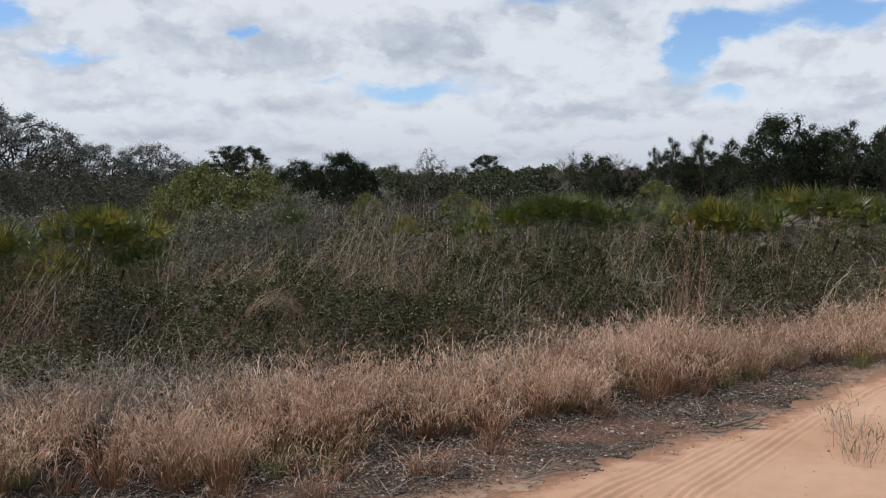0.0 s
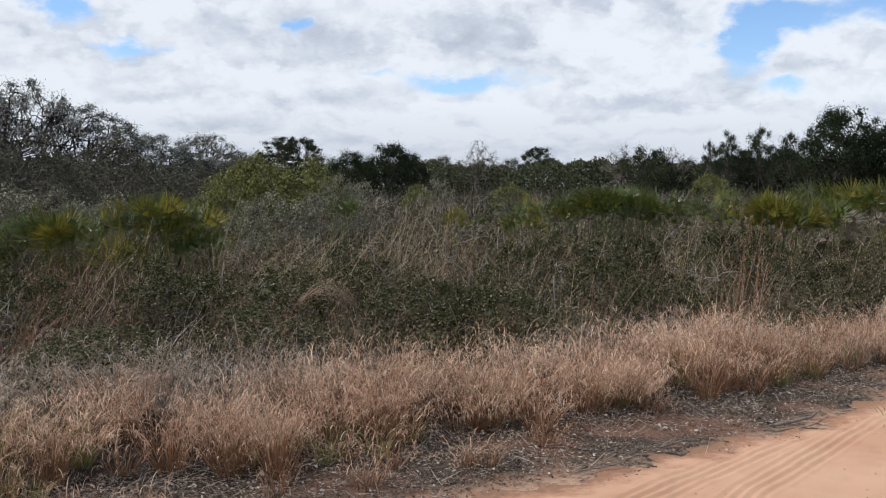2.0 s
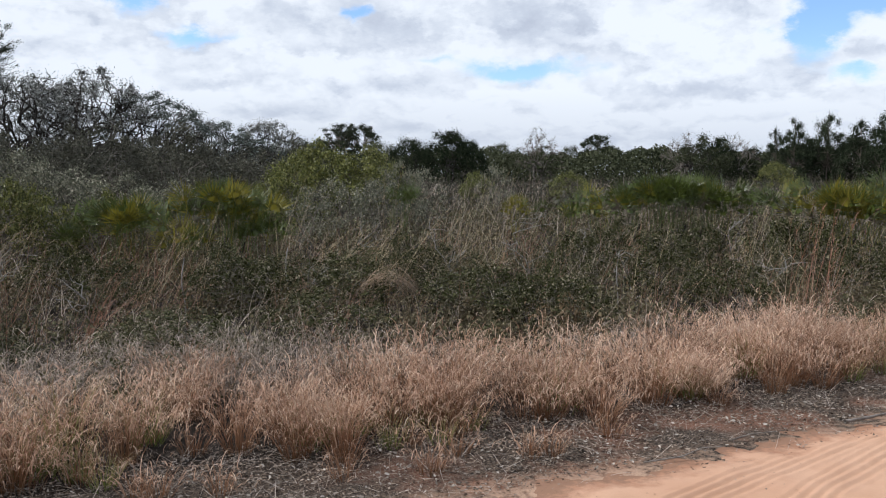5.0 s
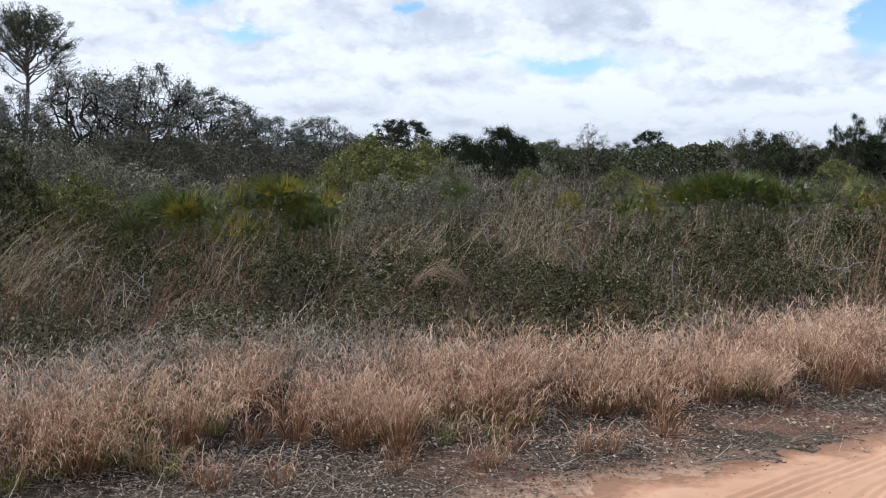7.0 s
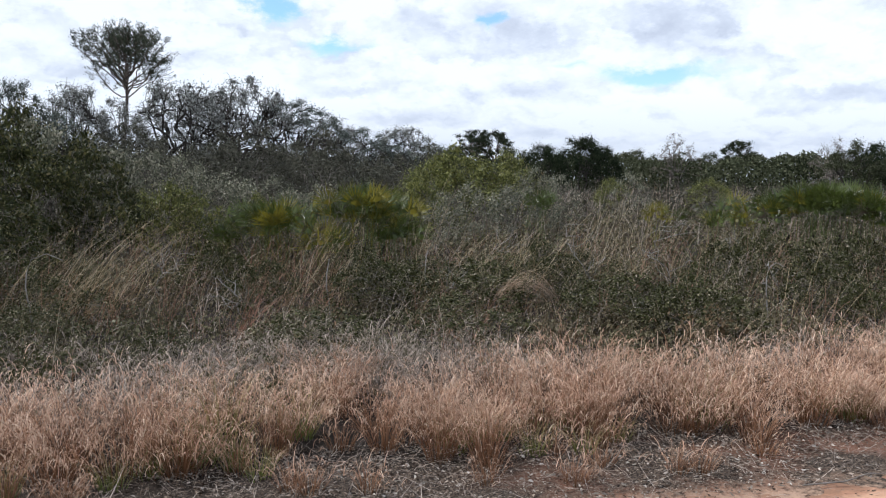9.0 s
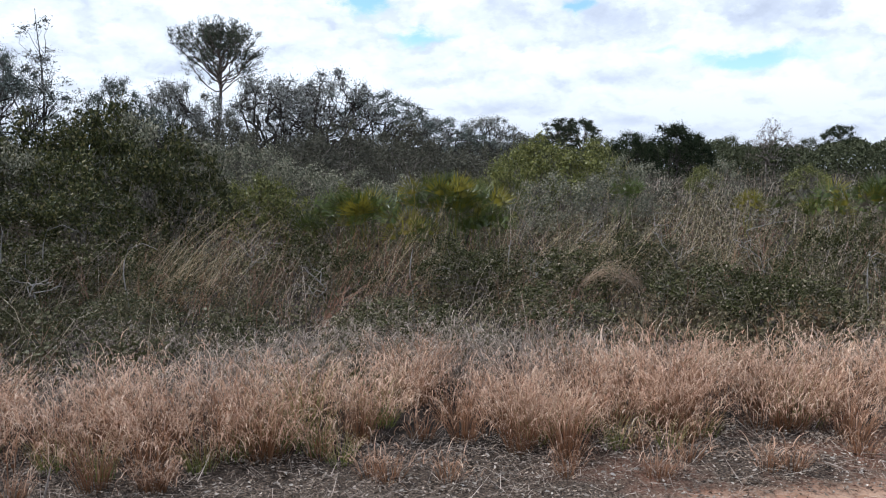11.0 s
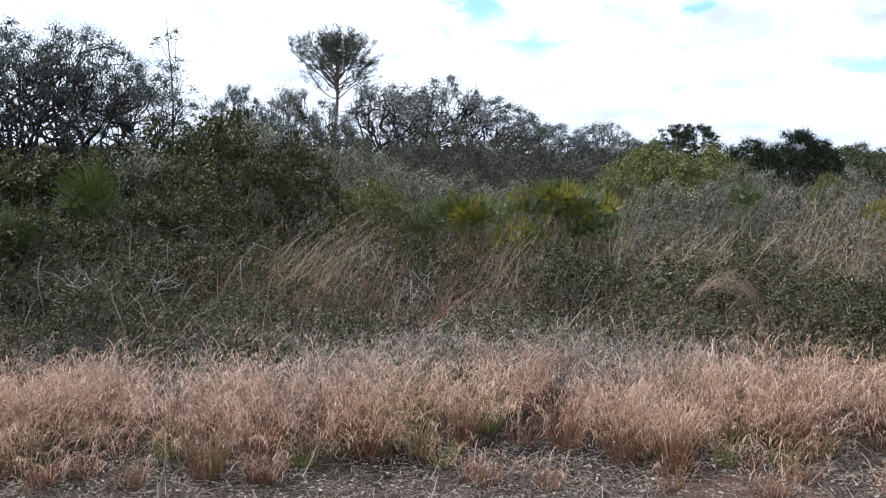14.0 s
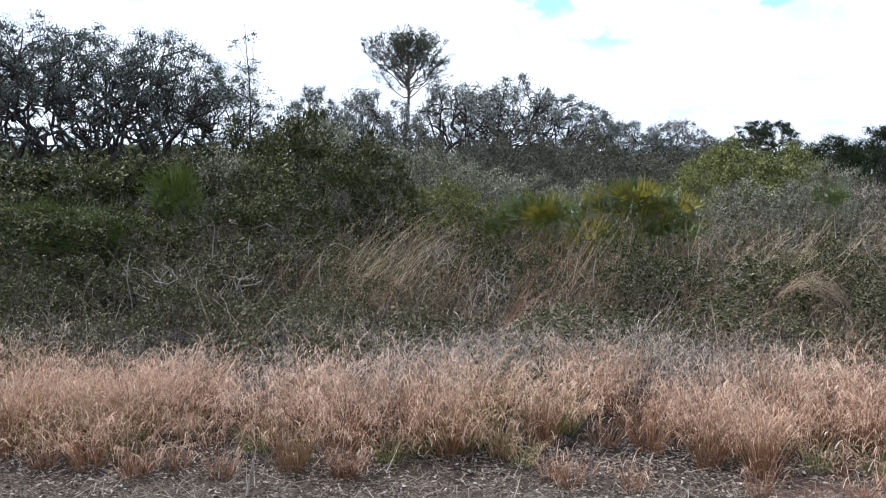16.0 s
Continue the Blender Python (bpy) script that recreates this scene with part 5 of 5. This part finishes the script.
def pine(seed, height, width, limbs=46):
    """A tall pine: bare trunk below, limbs that sweep outwards and up to a rounded open crown, twigs and tufts of needles on their outer halves."""
    rng = np.random.default_rng(seed)
    wood, crown = Geo(), Geo()
    line = gnarled(rng, np.array([0.0, 0.0, -0.1]), np.array([0.1, 0.0, height * 0.95]), 14, 0.06)
    tube(wood, line, np.linspace(0.15, 0.025, 14), 9)
    tips, ways = [], []
    for i in range(limbs):
        f = (i + rng.uniform(0, 1)) / limbs                      # 0 at the lowest limb, 1 at the top
        z = height * (0.60 + 0.27 * f)
        foot = np.array([np.interp(z, line[:, 2], line[:, 0]), np.interp(z, line[:, 2], line[:, 1]), z])
        a = i * 2.4 + rng.normal(0, 0.4)
        reach = (1.0 - 0.62 * f ** 2) * rng.uniform(0.45, 1.0)
        out = width * 0.5 * reach
        roof = height * (0.76 + 0.22 * math.sqrt(max(0.0, 1 - 0.97 * reach ** 2)))
        tip = foot + np.array([math.cos(a) * out, math.sin(a) * out, height * rng.uniform(0.15, 0.26)])
        tip[2] = min(tip[2], roof)
        limb = gnarled(rng, foot, tip, 9, 0.28, -0.05)
        tube(wood, limb, np.linspace(0.045 - 0.02 * f, 0.012, 9), 5)
        for _ in range(13):
            q = rng.uniform(0.35, 1.0)
            p = np.array([np.interp(q, np.linspace(0, 1, 9), limb[:, c]) for c in range(3)])
            d = (tip - foot) / np.linalg.norm(tip - foot) + rng.normal(0, 0.65, 3) + np.array([0, 0, 0.35])
            e = p + d / np.linalg.norm(d) * rng.uniform(0.25, 0.7)
            twig = gnarled(rng, p, e, 4, 0.4)
            tube(wood, twig, np.linspace(0.010, 0.005, 4), 3)
            for r in (twig[2], twig[3], twig[3]):
                tips.append(r)
                ways.append(d / np.linalg.norm(d))
    tips, ways = np.array(tips), np.array(ways)
    k = np.repeat(np.arange(len(tips)), 10)
    p = tips[k] + rng.normal(0, 0.075, (len(k), 3))
    leaves(crown, rng, p, rng.uniform(0.09, 0.19, len(k)), 0.2, None, ways[k] * 0.6 + rng.normal(0, 0.45, (len(k), 3)) + np.array([0, 0, 0.3]))
    return wood.mesh("trunk", M_PINEBARK, True), crown.mesh("crown", M_NEEDLE)


PINE = pine(301, 10.2, 5.8)
stand("pine_tree", PINE, ("trunk", "crown"), -4.9, 50, top_at(9.25, 50), 6.5, "tall slender pine with a rounded open crown", "pine tree", "", (10.2, 5.8), 20)

# a slim half-bare tree and sparse grey saplings by the oaks
SLIM = plant(305, 6.0, 2.2, 0.36, 80, 0.12, 34, 0.075, M_MOSS, M_BARK, trunk_r=0.036, aspect=0.4, twigs=7, flat=0.7, shell=0.2, wobble=0.6, pointed=1.0, from_stem=True, sides=6)
stand("slim_tree", SLIM, ("trunk", "crown"), -15.5, 26, top_at(8.9, 26), 2.7, "slim half-bare tree with lichened twigs", "tree", "", (6.0, 2.2), 0)
stand("slim_tree", SLIM, ("trunk", "crown"), -8.2, 33, top_at(5.6, 33), 1.9, "thin bare grey tree beside the pine", "tree", "", (6.0, 2.2), 130)

# the far tree line, built 6 m high and 6 m wide
M_ROUND = plant_material("far_black_green_leaf", [(0.0, (0.012, 0.019, 0.010)), (0.6, (0.026, 0.036, 0.018)), (1.0, (0.055, 0.066, 0.036))], rough=0.8, spec=0.05, translucent=0.08)
FAR_ROUND = [plant(s, 6.0, 6.0, 0.03, 80, 0.15, 170, 0.145, M_ROUND, M_BARK, trunks=2, hubs=4, twigs=1, flat=0.8, pointed=0.4, sides=5) for s in (401, 402)]
FAR_LIGHT = [plant(s, 6.0, 6.0, 0.06, 56, 0.14, 130, 0.14, M_FAR, M_BARK, trunks=2, hubs=4, twigs=2, flat=0.75, pointed=0.45, sides=5) for s in (411, 412)]
FAR_BARE = plant(421, 6.0, 5.0, 0.25, 60, 0.09, 10, 0.14, M_TWIG, M_DEADWOOD, trunks=3, hubs=5, twigs=14, flat=1.0, aspect=0.3, trunk_r=0.13, pointed=0.6, sides=5)
FAR_PINE = [plant(s, 6.0, 4.6, 0.12, 66, 0.15, 150, 0.155, M_FARDARK, M_PINEBARK, trunks=1, twigs=2, flat=0.65, from_stem=True, pointed=0.6, aspect=0.4, needles=0.3, trunk_r=0.12, shell=0.5, sides=5) for s in (431, 433)]
FAR_OPEN = [plant(s, 6.0, 5.0, 0.42, 60, 0.11, 130, 0.13, M_FARDARK, M_PINEBARK, trunks=1, twigs=3, flat=0.5, wobble=0.6, fork=0.5, aspect=0.5, trunk_r=0.12, sides=5) for s in (432, 434)]
LINE = [("light", 15.5, 100, 2.2, 4), ("open", 17.6, 95, 3.3, 3), ("open", 19.0, 98, 3.3, 3), ("light", 20.4, 95, 2.2, 3), ("round", 22.3, 82, 2.4, 4), ("round", 24.9, 80, 2.9, 4), ("round", 26.3, 84, 2.3, 3),
        ("light", 28.4, 112, 2.1, 2.4), ("light", 29.6, 110, 1.7, 2.5), ("bare", 31.0, 88, 3.1, 3.4), ("light", 31.0, 92, 1.9, 3.6), ("light", 33.0, 112, 1.9, 2.5), ("open", 34.8, 110, 2.6, 2.6), ("light", 35.2, 108, 1.7, 3),
        ("light", 37.0, 115, 1.5, 2.5), ("round", 38.6, 96, 1.6, 3), ("light", 41.5, 78, 2.6, 4), ("bare", 40.4, 80, 2.7, 3), ("round", 42.6, 84, 2.4, 3), ("bare", 43.8, 86, 2.5, 3), ("round", 44.6, 90, 1.7, 3),
        ("pine", 46.0, 84, 2.8, 1.4), ("pine", 47.1, 80, 3.4, 2.2), ("pine", 49.0, 80, 3.6, 2.2), ("round", 48.0, 84, 2.3, 3), ("pine", 50.8, 78, 3.2, 2.4), ("pine", 52.0, 76, 3.5, 2.2), ("round", 53.6, 72, 4.7, 4.6),
        ("pine", 55.4, 74, 3.9, 3), ("round", 54.0, 78, 3.0, 4), ("pine", 57.6, 72, 4.0, 3), ("round", 56.6, 74, 3.7, 4), ("pine", 59.5, 72, 3.6, 3), ("pine", 62.0, 70, 4.0, 3.5), ("round", 50.5, 82, 2.4, 4), ("round", 60.0, 74, 3.5, 4.5)]
LINE_LABEL = {"light": "distant pale green tree in the tree line", "open": "distant open-crowned tree above the tree line", "round": "distant dense dark green tree", "bare": "distant bare twiggy tree",
              "pine": "distant dark pine in the tree line"}
for i_, (kind_, az_, d_, el_, wid_) in enumerate(LINE):
    me_, size_ = {"light": (FAR_LIGHT[i_ % 2], (6, 6)), "open": (FAR_OPEN[i_ % 2], (6, 5.0)), "round": (FAR_ROUND[i_ % 2], (6, 6)), "bare": (FAR_BARE, (6, 5)), "pine": (FAR_PINE[i_ % 2], (6, 4.6))}[kind_]
    stand("distant_tree", me_, ("trunk", "crown"), az_, d_, top_at(el_, d_), 2 * d_ * math.tan(radians(wid_ / 2)), LINE_LABEL[kind_], "tree", "trees of the far line", size_)


def far_woods():
    rng = np.random.default_rng(61)
    n = 210000
    az = np.radians(rng.uniform(-36, 72, n))
    r = rng.uniform(85, 135, n)
    top = 1.6 + r * np.tan(np.radians(1.15 + 0.2 * np.sin(az * 31) + 0.3 * np.abs(np.sin(az * 47 + 1)) + 0.22 * np.abs(np.sin(az * 113)) + rng.normal(0, 0.08, n)))
    z = top * rng.random(n) ** 0.7
    c = np.stack([r * np.sin(az), r * np.cos(az), z], 1)
    geo = Geo()
    leaves(geo, rng, c, rng.uniform(0.16, 0.42, n), 0.6)
    stuff("far_woods", geo, M_FAR, "distant belt of mixed grey-green woodland", "woods")


far_woods()


# ---------------------------------------------------------------- sticks
def stick(pts, r, label):
    geo = Geo()
    tube(geo, pts, np.linspace(r, r * 0.4, len(pts)), 6)
    ob = tagged(new("stick", geo.mesh("stick", M_DEADWOOD, True)), label, "stick", "fallen sticks")
    return ob


stick([(4.55, 3.70, 0.035), (4.75, 3.68, 0.045), (4.95, 3.71, 0.04), (5.12, 3.78, 0.05)], 0.012, "dark broken stick lying on the sand's edge")
stick([(-1.20, 4.02, 0.0), (-1.19, 4.06, 0.10), (-1.17, 4.10, 0.22)], 0.008, "pale upright dead stem in the litter")
stick([(2.9, 3.62, 0.03), (3.15, 3.60, 0.035), (3.35, 3.66, 0.04), (3.5, 3.65, 0.03)], 0.005, "thin dark twig on the sand")
stick([(3.6, 3.72, 0.03), (3.8, 3.74, 0.04), (4.05, 3.72, 0.035)], 0.006, "thin dark twig on the sand")
stick([(5.5, 3.95, 0.03), (5.7, 4.05, 0.05), (5.85, 4.0, 0.04)], 0.006, "thin dark twig on the sand")


def dead_branch(az, d, z, size, seed, label):
    rng = np.random.default_rng(seed)
    geo = Geo()
    a = np.array([0.0, 0.0, 0.0])
    tip = np.array([rng.uniform(-0.5, 0.9), rng.uniform(-0.3, 0.3), rng.uniform(0.4, 0.8)]) * size
    main = gnarled(rng, a, tip, 8, 0.7)
    tube(geo, main, np.linspace(0.009, 0.004, 8), 5)
    for j in (3, 4, 5, 6, 7):
        e = main[j] + np.array([rng.uniform(-0.4, 0.5), rng.uniform(-0.3, 0.3), rng.uniform(0.0, 0.4)]) * size
        fork = gnarled(rng, main[j], e, 5, 0.6)
        tube(geo, fork, np.linspace(0.006, 0.0026, 5), 4)
        tube(geo, gnarled(rng, fork[2], fork[2] + (e - main[j]) * 0.5 + rng.normal(0, 0.1, 3) * size, 4, 0.5), np.linspace(0.0042, 0.002, 4), 3)
    x, y = polar(az, d)
    ob = tagged(new("dead_branch", geo.mesh("dead_branch", M_BLEACHED, True)), label, "dead branch", "dead branches in the scrub")
    ob.matrix_basis = pose(x, y, z)


M_BLEACHED = bark_material("bleached_wood", (0.13, 0.12, 0.11), (0.36, 0.34, 0.315), 25.0)
for i_, (az_, d_, size_) in enumerate([(30.8, 11.5, 1.15), (33.6, 12.5, 1.2), (25.0, 14.0, 1.3), (38.0, 10.5, 1.0), (-3.0, 10.5, 0.95), (16.0, 12.5, 1.2), (28.0, 17.0, 1.5), (35.5, 20.0, 1.8),
                                        (43.5, 14.0, 1.2), (-22.0, 9.0, 0.9), (-16.0, 9.2, 0.95), (24.0, 10.0, 1.0), (13.0, 9.5, 0.9), (2.0, 9.0, 0.85), (45.0, 10.5, 1.0), (20.0, 20.0, 1.7)]):
    dead_branch(az_, d_, 0.12, size_ * 0.8, 900 + i_, "bleached forked dead branch standing in the scrub")


def dead_stalk(az, d, height, bend, label):
    geo = Geo()
    s = np.linspace(0, 1, 9)
    over = np.clip((s - 0.72) / 0.28, 0, 1)
    pts = np.stack([bend * over ** 1.2 + 0.02 * np.sin(s * 9), 0.02 * np.cos(s * 7), height * np.minimum(s / 0.8, 1) - 0.25 * height * np.clip((s - 0.86) / 0.14, 0, 1) ** 2 * abs(bend)], 1)
    tube(geo, pts, np.linspace(0.009, 0.004, 9), 5)
    x, y = polar(az, d)
    ob = tagged(new("dead_stalk", geo.mesh("dead_stalk", M_BLEACHED, True)), label, "dead stalk", "dead stalks in the scrub")
    ob.matrix_basis = pose(x, y, 0.0)


for az_, d_, h_, b_ in [(-17.9, 10.2, 0.98, -0.06), (-15.6, 10.3, 0.98, 0.35), (-23.2, 9.5, 0.78, 0.05), (-19.0, 9.0, 0.62, 0.08), (7.5, 9.2, 0.72, 0.0), (-11.0, 9.0, 0.85, 0.3), (14.2, 9.6, 0.82, 0.05), (36.5, 9.4, 0.75, 0.2)]:
    dead_stalk(az_, d_, h_, b_, "thin bleached dead stalk with a bent tip")
